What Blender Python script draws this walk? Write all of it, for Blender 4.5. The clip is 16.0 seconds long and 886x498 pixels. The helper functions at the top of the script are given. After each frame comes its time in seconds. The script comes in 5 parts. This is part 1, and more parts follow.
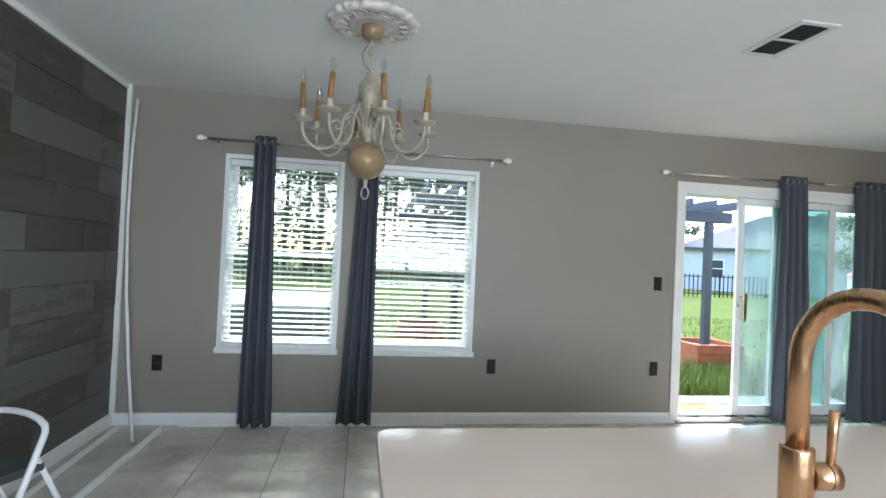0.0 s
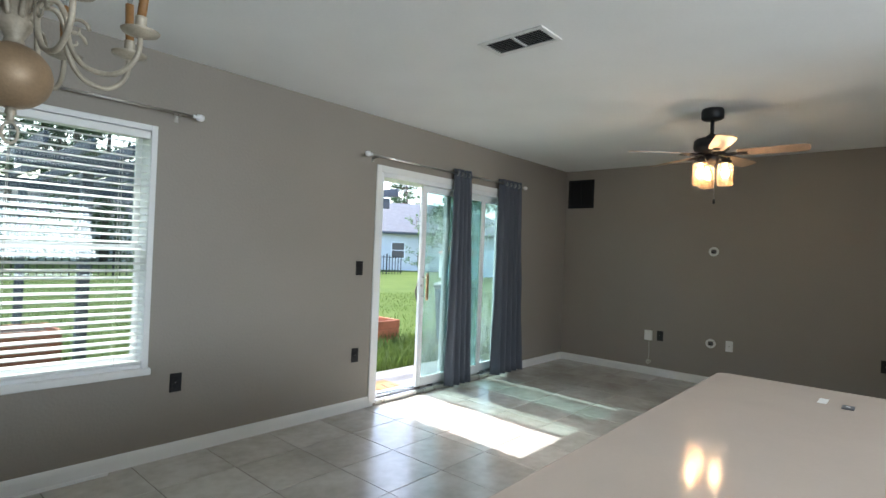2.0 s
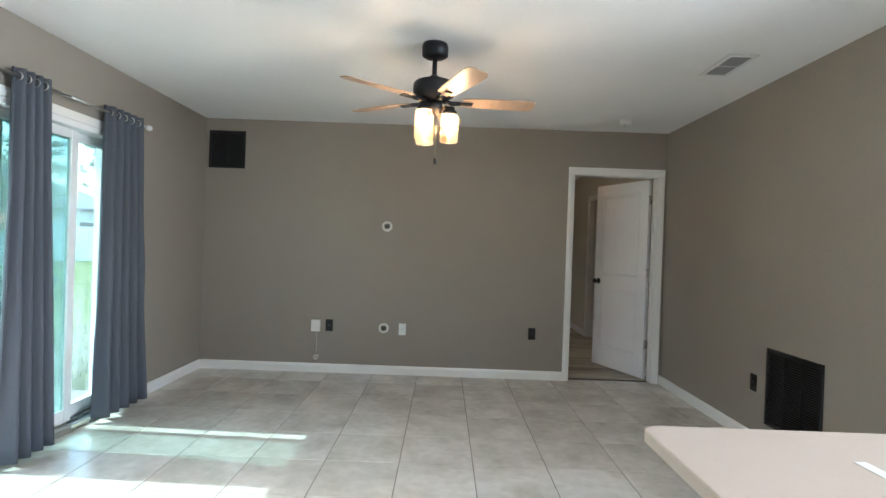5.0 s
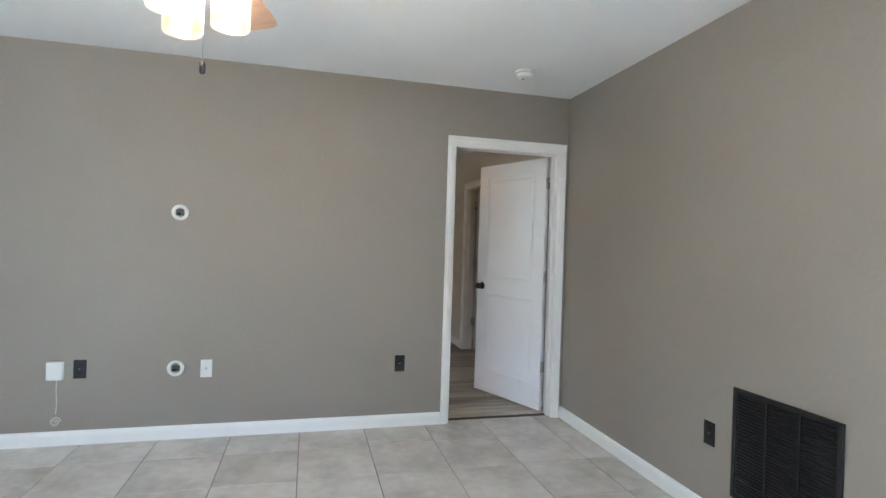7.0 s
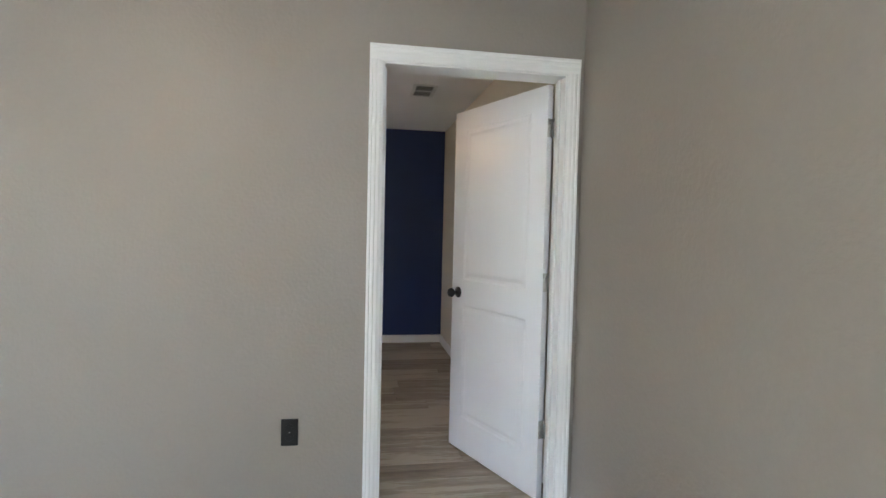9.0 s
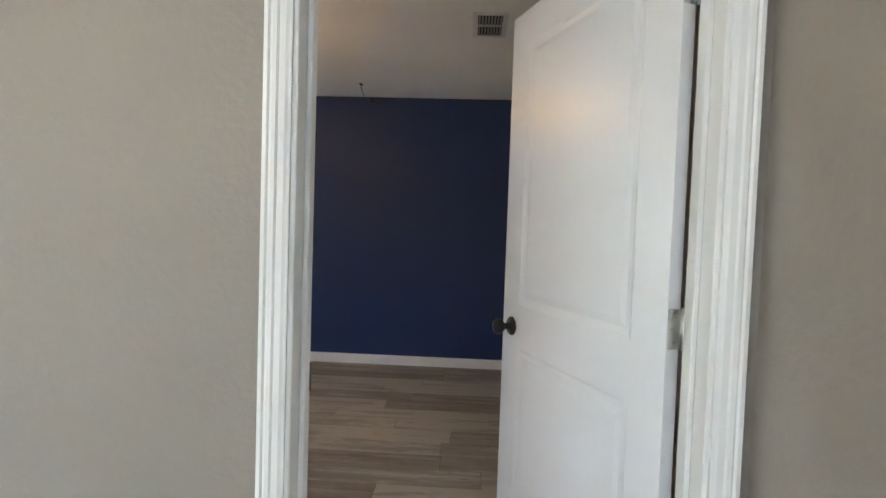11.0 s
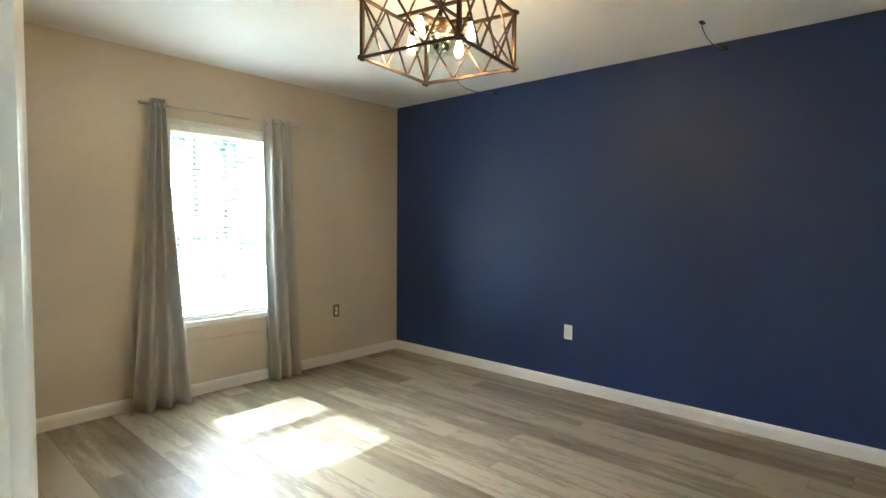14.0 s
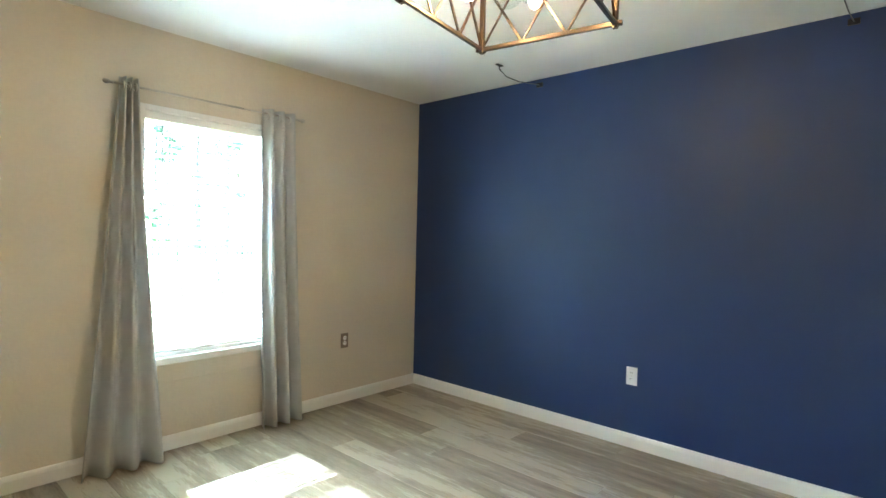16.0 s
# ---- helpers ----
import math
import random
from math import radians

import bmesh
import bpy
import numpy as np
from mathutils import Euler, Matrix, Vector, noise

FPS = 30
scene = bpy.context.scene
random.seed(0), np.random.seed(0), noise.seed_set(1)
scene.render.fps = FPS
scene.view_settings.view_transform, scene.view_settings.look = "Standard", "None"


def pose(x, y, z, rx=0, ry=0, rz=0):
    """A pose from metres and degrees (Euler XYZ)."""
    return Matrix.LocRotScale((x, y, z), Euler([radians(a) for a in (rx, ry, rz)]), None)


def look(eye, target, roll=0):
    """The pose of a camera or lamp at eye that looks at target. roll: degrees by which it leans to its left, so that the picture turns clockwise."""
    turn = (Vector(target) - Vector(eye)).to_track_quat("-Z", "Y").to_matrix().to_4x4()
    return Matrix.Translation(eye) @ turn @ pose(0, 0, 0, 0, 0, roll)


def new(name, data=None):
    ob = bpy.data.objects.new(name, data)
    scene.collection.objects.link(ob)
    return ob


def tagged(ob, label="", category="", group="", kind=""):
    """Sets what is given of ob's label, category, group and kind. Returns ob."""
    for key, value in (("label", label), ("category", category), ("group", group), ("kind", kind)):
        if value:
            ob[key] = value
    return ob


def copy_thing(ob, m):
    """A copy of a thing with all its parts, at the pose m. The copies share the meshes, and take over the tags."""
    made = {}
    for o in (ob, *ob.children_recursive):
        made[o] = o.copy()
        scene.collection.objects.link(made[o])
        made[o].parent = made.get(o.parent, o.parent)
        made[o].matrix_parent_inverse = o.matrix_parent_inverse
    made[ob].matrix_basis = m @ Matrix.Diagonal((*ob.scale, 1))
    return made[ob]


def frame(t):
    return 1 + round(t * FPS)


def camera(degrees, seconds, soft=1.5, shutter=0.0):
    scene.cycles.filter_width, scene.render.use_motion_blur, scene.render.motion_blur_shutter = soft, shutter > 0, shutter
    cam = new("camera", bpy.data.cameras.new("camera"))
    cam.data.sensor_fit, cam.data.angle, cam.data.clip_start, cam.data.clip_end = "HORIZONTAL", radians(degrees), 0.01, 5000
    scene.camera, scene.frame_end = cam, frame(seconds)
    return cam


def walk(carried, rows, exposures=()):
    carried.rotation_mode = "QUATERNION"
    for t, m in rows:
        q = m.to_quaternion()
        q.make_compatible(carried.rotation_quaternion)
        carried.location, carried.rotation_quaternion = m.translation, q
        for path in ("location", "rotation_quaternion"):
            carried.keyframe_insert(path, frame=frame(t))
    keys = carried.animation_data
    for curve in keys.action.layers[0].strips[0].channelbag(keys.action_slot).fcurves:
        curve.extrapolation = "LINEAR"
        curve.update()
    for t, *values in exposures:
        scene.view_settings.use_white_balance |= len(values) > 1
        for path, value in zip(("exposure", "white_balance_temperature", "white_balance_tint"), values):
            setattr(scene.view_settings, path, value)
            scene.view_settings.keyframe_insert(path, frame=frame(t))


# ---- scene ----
# ---------- camera and walk ----------
cam = camera(80.9, 16.0)
PATH = [
    (0, (0.285, 0.134, 1.305), (0.593, 2.11, 1.338), 2.65),
    (0.5, (0.093, 0.262, 1.294), (0.832, 2.121, 1.335), 2.5),
    (1, (-0.033, 0.429, 1.319), (1.014, 2.132, 1.344), 2.5),
    (1.5, (-0.049, 0.633, 1.308), (1.239, 2.163, 1.33), 2.4),
    (2, (0.009, 0.851, 1.316), (1.506, 2.177, 1.333), 2.3),
    (2.5, (0.085, 1.108, 1.285), (1.757, 2.206, 1.298), 2.1),
    (3, (0.167, 1.379, 1.309), (1.983, 2.218, 1.322), 2.0),
    (3.5, (0.343, 1.626, 1.287), (2.264, 2.184, 1.302), 2.0),
    (4, (0.545, 1.81, 1.313), (2.522, 2.11, 1.327), 1.9),
    (4.2, (0.644, 1.842, 1.308), (2.631, 2.074, 1.315), 2.0),
    (6.3, (2.066, 1.848, 1.252), (4.041, 1.534, 1.252), 1.8),
    (6.5, (2.216, 1.783, 1.264), (4.183, 1.419, 1.269), 1.9),
    (7, (2.598, 1.606, 1.286), (4.534, 1.105, 1.277), 1.8),
    (7.5, (2.955, 1.377, 1.307), (4.877, 0.823, 1.271), 1.7),
    (8, (3.309, 1.182, 1.337), (5.231, 0.634, 1.276), 1.7),
    (8.2, (3.445, 1.07, 1.332), (5.377, 0.558, 1.264), 1.6),
    (10.5, (5.028, 0.283, 1.296), (7.027, 0.269, 1.216), 1.9),
    (11, (5.276, 0.215, 1.277), (7.272, 0.319, 1.198), 1.9),
    (11.5, (5.544, 0.142, 1.294), (7.524, 0.413, 1.212), 1.5),
    (12, (5.76, 0.117, 1.292), (7.707, 0.566, 1.203), 1.2),
    (12.5, (5.972, 0.113, 1.279), (7.861, 0.765, 1.19), 1.1),
    (13, (6.163, 0.112, 1.267), (7.953, 0.998, 1.178), 1.1),
    (13.5, (6.27, 0.155, 1.281), (7.926, 1.272, 1.182), 0.7),
    (14, (6.38, 0.249, 1.297), (7.871, 1.578, 1.197), 0.5),
    (14.5, (6.478, 0.37, 1.315), (7.787, 1.88, 1.216), 0.5),
    (15, (6.562, 0.54, 1.312), (7.79, 2.118, 1.234), 0.9),
    (15.5, (6.702, 0.736, 1.304), (8.002, 2.255, 1.237), 1.1),
    (16, (6.806, 0.919, 1.317), (8.292, 2.257, 1.263), 1.4),
]
# exposure in stops and white balance, as the clip's camera adapts
EXPOSURES = [(0, 3.45, 5900, 9), (1.5, 3.15, 6050, 9), (3.5, 3.65, 5900, 9), (4.2, 3.8, 5900, 8), (6.3, 4.85, 5450, 12), (7, 5.02, 5350, 11), (8.2, 5.15, 5400, 11),
             (10.3, 5.4, 5450, 10), (11, 5.45, 5450, 9), (12, 5.4, 5650, 8), (12.5, 5.35, 5750, 6), (13, 5.5, 5800, 3), (13.5, 5.9, 5750, -2), (14.5, 6.45, 5450, -6), (16, 6.65, 5200, -9)]
walk(cam, [(t, look(eye, target, roll)) for t, eye, target, roll in PATH], EXPOSURES)

FILL_W = 19.0     # watts of the added fill lamp on the kitchen side
FAN_BULB = 9.0
LANTERN_BULB = 4.0

# ---------- world, sun, exposure ----------
SUN_ELEV = 46.6
world = bpy.data.worlds.new("sky")
scene.world = world
world.use_nodes = True
wn = world.node_tree
sky = wn.nodes.new("ShaderNodeTexSky")
sky.sky_type = "NISHITA"
sky.sun_disc = False
sky.sun_elevation = radians(SUN_ELEV)
sky.sun_rotation = 0.043
sky.air_density, sky.dust_density, sky.ozone_density = 1.0, 3.0, 1.0
wn.nodes["Background"].inputs["Strength"].default_value = 0.10
wn.links.new(sky.outputs["Color"], wn.nodes["Background"].inputs["Color"])

sun_data = bpy.data.lights.new("sun", "SUN")
sun_data.energy, sun_data.angle, sun_data.color = 1.05, radians(0.4), (1.0, 0.96, 0.9)
sun = new("sun", sun_data)
sun.matrix_world = look((2.6, 60, 60 * math.tan(radians(SUN_ELEV))), (0, 0, 0))

# added fill lamp behind the walk, in an invented opening of the unseen kitchen wall
def fill_panel(name, eye, target, w, h, watts, colour=(0.9, 0.96, 1.0)):
    d = bpy.data.lights.new(name, "AREA")
    d.shape, d.size, d.size_y, d.energy, d.color = "RECTANGLE", w, h, watts, colour
    ob = new(name, d)
    ob.matrix_world = look(eye, target)
    return ob

fill_panel("south_fill_lamp", (1.4, -2.62, 1.5), (1.4, 0, 3.2), 2.6, 1.2, FILL_W)

# ---------- materials ----------
def lin(r, g, b):
    return tuple(((c / 255) / 12.92 if c / 255 <= 0.04045 else ((c / 255 + 0.055) / 1.055) ** 2.4) for c in (r, g, b)) + (1.0,)


def mat(name, colour, rough=0.6, metal=0.0, vary=0.1, scale=4.0, fine=60.0, bump=0.1, stretch=(1, 1, 1), island=0.0, spec=0.5, coat=0.0, alpha_mix=None, generated=False):
    """A surface with variation at two sizes, a fine relief, and an optional change from piece to piece."""
    m = bpy.data.materials.new(name)
    m.use_nodes = True
    nt = m.node_tree
    b = nt.nodes["Principled BSDF"]
    b.inputs["Metallic"].default_value = metal
    b.inputs["Specular IOR Level"].default_value = spec
    b.inputs["Coat Weight"].default_value = coat
    co = nt.nodes.new("ShaderNodeTexCoord")
    mp = nt.nodes.new("ShaderNodeMapping")
    mp.inputs["Scale"].default_value = stretch
    nt.links.new(co.outputs["Object"], mp.inputs["Vector"])
    inf = nt.nodes.new("ShaderNodeObjectInfo")
    if island:
        sc = nt.nodes.new("ShaderNodeVectorMath"); sc.operation = "SCALE"
        comb = nt.nodes.new("ShaderNodeCombineXYZ")
        for k in ("X", "Y", "Z"):
            nt.links.new(inf.outputs["Random"], comb.inputs[k])
        nt.links.new(comb.outputs[0], sc.inputs[0]); sc.inputs["Scale"].default_value = 37.0
        nt.links.new(sc.outputs[0], mp.inputs["Location"])
    n1 = nt.nodes.new("ShaderNodeTexNoise"); n1.inputs["Scale"].default_value = scale; n1.inputs["Detail"].default_value = 6
    n2 = nt.nodes.new("ShaderNodeTexNoise"); n2.inputs["Scale"].default_value = fine; n2.inputs["Detail"].default_value = 4
    for n in (n1, n2):
        nt.links.new(mp.outputs[0], n.inputs["Vector"])
    add = nt.nodes.new("ShaderNodeMath"); add.operation = "MULTIPLY_ADD"
    nt.links.new(n2.outputs["Fac"], add.inputs[0]); add.inputs[1].default_value = 0.45
    nt.links.new(n1.outputs["Fac"], add.inputs[2])
    fac = add.outputs[0]
    if island:
        a2 = nt.nodes.new("ShaderNodeMath"); a2.operation = "MULTIPLY_ADD"
        nt.links.new(inf.outputs["Random"], a2.inputs[0]); a2.inputs[1].default_value = island
        nt.links.new(fac, a2.inputs[2]); fac = a2.outputs[0]
    ramp = nt.nodes.new("ShaderNodeValToRGB")
    mid = 0.72 + island / 2
    c = Vector(colour[:3])
    lo, hi = c * (1 - vary), c * (1 + vary)
    if alpha_mix:
        lo, hi = Vector(alpha_mix[0][:3]), Vector(alpha_mix[1][:3])
    e = ramp.color_ramp.elements
    e[0].position, e[1].position = max(0, mid - 0.28 - island / 2), min(1, mid + 0.28 + island / 2)
    e[0].color, e[1].color = (*lo, 1), (*[min(1, v) for v in hi], 1)
    if alpha_mix:
        k = ramp.color_ramp.elements.new(min(0.99, mid)); k.color = (*c, 1)
    nt.links.new(fac, ramp.inputs["Fac"])
    nt.links.new(ramp.outputs["Color"], b.inputs["Base Color"])
    rr = nt.nodes.new("ShaderNodeMapRange")
    rr.inputs["To Min"].default_value, rr.inputs["To Max"].default_value = max(0.02, rough - 0.08), min(1, rough + 0.08)
    nt.links.new(n1.outputs["Fac"], rr.inputs["Value"])
    nt.links.new(rr.outputs[0], b.inputs["Roughness"])
    if bump:
        bp = nt.nodes.new("ShaderNodeBump"); bp.inputs["Strength"].default_value = bump; bp.inputs["Distance"].default_value = 0.004
        nt.links.new(n2.outputs["Fac"], bp.inputs["Height"])
        nt.links.new(bp.outputs[0], b.inputs["Normal"])
    return m


def glass(name, colour=(1, 1, 1, 1), rough=0.0, clear=0.85):
    """Thin pane: mostly clear with a mirror share."""
    m = bpy.data.materials.new(name); m.use_nodes = True
    nt = m.node_tree; nt.nodes.remove(nt.nodes["Principled BSDF"])
    t = nt.nodes.new("ShaderNodeBsdfTransparent"); t.inputs[0].default_value = colour
    g = nt.nodes.new("ShaderNodeBsdfGlossy"); g.inputs["Roughness"].default_value = rough
    mx = nt.nodes.new("ShaderNodeMixShader")
    mx.inputs[0].default_value = 0.05; nt.links.new(t.outputs[0], mx.inputs[1]); nt.links.new(g.outputs[0], mx.inputs[2])
    last = mx
    if clear < 0.85:
        d = nt.nodes.new("ShaderNodeBsdfTranslucent"); d.inputs[0].default_value = [c * 0.55 for c in colour[:3]] + [1]
        n = nt.nodes.new("ShaderNodeTexNoise"); n.inputs["Scale"].default_value = 3.0
        r = nt.nodes.new("ShaderNodeMapRange"); r.inputs["From Min"].default_value, r.inputs["From Max"].default_value = 0.3, 0.7
        r.inputs["To Min"].default_value, r.inputs["To Max"].default_value = max(0.01, 0.72 - clear), 1.0 - clear
        nt.links.new(n.outputs["Fac"], r.inputs["Value"])
        m2 = nt.nodes.new("ShaderNodeMixShader")
        nt.links.new(r.outputs[0], m2.inputs[0]); nt.links.new(mx.outputs[0], m2.inputs[1]); nt.links.new(d.outputs[0], m2.inputs[2]); last = m2
    nt.links.new(last.outputs[0], nt.nodes["Material Output"].inputs[0])
    return m


def lamp(name, colour, strength):
    m = bpy.data.materials.new(name); m.use_nodes = True
    b = m.node_tree.nodes["Principled BSDF"]
    b.inputs["Base Color"].default_value = (*colour, 1)
    b.inputs["Emission Color"].default_value = (*colour, 1); b.inputs["Emission Strength"].default_value = strength
    return m


def cloth(name, colour, sheer=0.25, rough=0.85):
    m = mat(name, colour, rough, 0, 0.12, 6, 300, 0.25, (1, 1, 0.2))
    nt = m.node_tree; b = nt.nodes["Principled BSDF"]
    tr = nt.nodes.new("ShaderNodeBsdfTranslucent"); tr.inputs[0].default_value = colour
    mx = nt.nodes.new("ShaderNodeMixShader"); mx.inputs[0].default_value = sheer
    nt.links.new(b.outputs[0], mx.inputs[1]); nt.links.new(tr.outputs[0], mx.inputs[2])
    nt.links.new(mx.outputs[0], nt.nodes["Material Output"].inputs[0])
    return m


M_TAUPE = mat("taupe_wall_paint", (0.295, 0.264, 0.228, 1), 0.5, 0, 0.05, 1.2, 60, 0.45)
M_GREIGE = mat("greige_wall_paint", (0.62, 0.57, 0.475, 1), 0.5, 0, 0.05, 1.2, 60, 0.45)
M_NAVY = mat("navy_wall_paint", (0.020, 0.041, 0.134, 1), 0.48, 0, 0.08, 1.5, 90, 0.35, spec=0.4)
M_CEIL = mat("white_ceiling_paint", (0.84, 0.845, 0.84, 1), 0.85, 0, 0.03, 2, 55, 0.3)
M_TRIM = mat("white_trim_paint", (0.82, 0.82, 0.80, 1), 0.35, 0, 0.015, 3, 40, 0.0)
M_DOOR = mat("white_door_paint", (0.80, 0.81, 0.83, 1), 0.3, 0, 0.015, 3, 70, 0.02, (1, 1, 0.1))
M_VINYL = mat("white_vinyl", (0.82, 0.83, 0.83, 1), 0.35, 0, 0.03, 4, 60, 0.03)
M_BLIND = mat("white_blind_slat", (0.86, 0.87, 0.86, 1), 0.4, 0, 0.02, 4, 60, 0.03)
M_TILE = mat("beige_floor_tile", (0.56, 0.53, 0.475, 1), 0.22, 0, 0.2, 3.2, 16, 0.04, island=0.12, alpha_mix=((0.42, 0.385, 0.33), (0.66, 0.635, 0.585)))
M_GROUT = mat("brown_grout", (0.16, 0.125, 0.10, 1), 0.9, 0, 0.2, 6, 90, 0.2)
M_PLANK = mat("grey_oak_vinyl_plank", (0.33, 0.285, 0.22, 1), 0.48, 0, 0.3, 3.5, 26, 0.12, (4.5, 0.55, 1), island=0.4, alpha_mix=((0.12, 0.092, 0.065), (0.44, 0.395, 0.32)))
M_PLANKGAP = mat("plank_gap", (0.06, 0.05, 0.04, 1), 0.9)
M_BARN = mat("weathered_wall_board", (0.075, 0.068, 0.054, 1), 0.5, 0, 0.3, 3.0, 22, 0.3, (1, 0.7, 6), island=0.6, alpha_mix=((0.042, 0.035, 0.027), (0.105, 0.104, 0.092)))
M_QUARTZ = mat("pale_quartz", (0.70, 0.585, 0.495, 1), 0.1, 0, 0.03, 5, 120, 0.0)
M_CAB = mat("cabinet_paint", (0.75, 0.75, 0.73, 1), 0.4, 0, 0.03)
M_BRASS = mat("brushed_copper_brass", (0.58, 0.36, 0.20, 1), 0.28, 1.0, 0.08, 6, 160, 0.08, (8, 8, 0.5))
M_BLACKP = mat("black_plastic", (0.007, 0.007, 0.008, 1), 0.4, 0, 0.2)
M_BLACKM = mat("matte_black_metal", (0.014, 0.015, 0.017, 1), 0.45, 0.3, 0.3, 5, 90, 0.1)
# near-black: painted shade behind grilles and vents, also a dark wire end
M_DARK = mat("duct_shade_and_wire", (0.006, 0.006, 0.007, 1), 0.8)
M_WHITEP = mat("white_plastic", (0.8, 0.8, 0.79, 1), 0.35, 0, 0.03)
M_CURT = cloth("slate_grey_curtain", (0.095, 0.105, 0.128, 1), 0.12)
M_CURTB = cloth("silver_grey_curtain", (0.50, 0.51, 0.515, 1), 0.15, 0.4)
M_ROD = mat("brushed_nickel", (0.55, 0.53, 0.50, 1), 0.3, 1.0, 0.1)
M_STEEL = mat("satin_steel", (0.62, 0.62, 0.60, 1), 0.28, 1.0, 0.1)
M_FINIAL = mat("frosted_crystal_finial", (0.85, 0.86, 0.87, 1), 0.1, 0, 0.04)
M_ANTIQ = mat("antique_cream_metal", (0.42, 0.37, 0.29, 1), 0.5, 0.2, 0.3, 14, 120, 0.2)
M_ANTIQD = mat("antique_gold_cream", (0.34, 0.235, 0.14, 1), 0.45, 0.2, 0.25, 10, 120, 0.15)
M_WAX = mat("amber_candle_sleeve", (0.30, 0.15, 0.05, 1), 0.5, 0, 0.25, 20, 120, 0.2)
M_MEDAL = mat("cream_plaster", (0.66, 0.61, 0.57, 1), 0.6, 0, 0.28, 18, 120, 0.2)
M_BULBOFF = glass("clear_bulb_glass", (0.95, 0.97, 0.98, 1), 0.0, 0.76)
M_WOODBLADE = mat("pale_oak_blade", (0.42, 0.29, 0.20, 1), 0.35, 0, 0.2, 5, 40, 0.08, (6, 1, 1))
M_GLASS = glass("window_glass", (0.70, 0.74, 0.72, 1))
M_CLEAR = glass("clear_glass", (0.97, 0.99, 0.98, 1))
M_SLGLASS = glass("film_glass", (0.62, 0.735, 0.72, 1), 0.0, 0.74)
M_SHADE = glass("clear_seeded_glass", (0.98, 0.84, 0.68, 1), 0.1, 0.80)
M_BULB = lamp("warm_bulb", (1.0, 0.70, 0.42), FAN_BULB)
M_BULB2 = lamp("warm_filament_bulb", (1.0, 0.56, 0.23), LANTERN_BULB)
M_BRONZE = mat("oil_rubbed_bronze", (0.045, 0.028, 0.018, 1), 0.35, 0.6, 0.3)
M_GRASS = mat("lawn", (0.066, 0.098, 0.02, 1), 0.9, 0, 0.3, 0.8, 30, 0.5, alpha_mix=((0.05, 0.08, 0.014), (0.085, 0.115, 0.03)), spec=0.05)
M_BLADE = cloth("grass_blade", (0.085, 0.13, 0.025, 1), 0.4)
M_CONC = mat("concrete", (0.26, 0.25, 0.24, 1), 0.85, 0, 0.12, 3, 60, 0.3)
M_MAT = mat("coir_mat", (0.38, 0.22, 0.09, 1), 0.95, 0, 0.2, 20, 200, 0.6)
M_MATDARK = mat("coir_mat_print", (0.12, 0.06, 0.03, 1), 0.95)
M_PLANTER = mat("terracotta_planter", (0.42, 0.14, 0.07, 1), 0.8, 0, 0.2, 6, 50, 0.3)
M_PERG = mat("slate_blue_paint", (0.06, 0.075, 0.10, 1), 0.6, 0, 0.15)
M_BARK = mat("pine_bark", (0.10, 0.075, 0.055, 1), 0.9, 0, 0.3, 6, 40, 0.5)
M_LEAF = mat("pine_foliage", (0.045, 0.085, 0.03, 1), 0.7, 0, 0.4, 0.6, 8, 0, island=0.2)
M_LEAFB = mat("bright_foliage", (0.09, 0.17, 0.04, 1), 0.7, 0, 0.4, 1.5, 8, 0)
M_ROOF = mat("grey_shingle", (0.10, 0.105, 0.12, 1), 0.85, 0, 0.2, 3, 60, 0.4)
M_STUCCO = mat("pale_stucco", (0.62, 0.63, 0.63, 1), 0.85, 0, 0.06, 2, 80, 0.2)
M_PANE = mat("dark_window_pane", (0.05, 0.06, 0.07, 1), 0.1)
M_BIN = mat("blue_plastic", (0.03, 0.09, 0.16, 1), 0.45, 0, 0.1)
M_GREYP = mat("grey_resin", (0.10, 0.105, 0.11, 1), 0.5, 0, 0.1)
M_LADDER = mat("white_ladder_tube", (0.78, 0.78, 0.77, 1), 0.35, 0, 0.06, 8, 60, 0.05)
M_TREAD = mat("dark_step_tread", (0.05, 0.055, 0.06, 1), 0.6, 0, 0.4, 8, 50, 0.2)
M_WIRE = mat("cream_cable", (0.6, 0.57, 0.5, 1), 0.6)
M_PAPER = mat("paper", (0.8, 0.79, 0.76, 1), 0.8)


# ---------- mesh helpers ----------
def box(bm, x0, x1, y0, y1, z0, z1, bevel=0.0, m=None, seg=1):
    r = bmesh.ops.create_cube(bm, size=1.0)
    vs = r["verts"]
    for v in vs:
        v.co = Vector(((x0 + x1) / 2 + v.co.x * (x1 - x0), (y0 + y1) / 2 + v.co.y * (y1 - y0), (z0 + z1) / 2 + v.co.z * (z1 - z0)))
        if m:
            v.co = m @ v.co
    if bevel:
        bmesh.ops.bevel(bm, geom=list({e for v in vs for e in v.link_edges}), offset=bevel, segments=seg, affect="EDGES", profile=0.5)
    return bm


def BOX(x0, x1, y0, y1, z0, z1, bevel=0.0, m=None, seg=1):
    return box(bmesh.new(), x0, x1, y0, y1, z0, z1, bevel, m, seg)


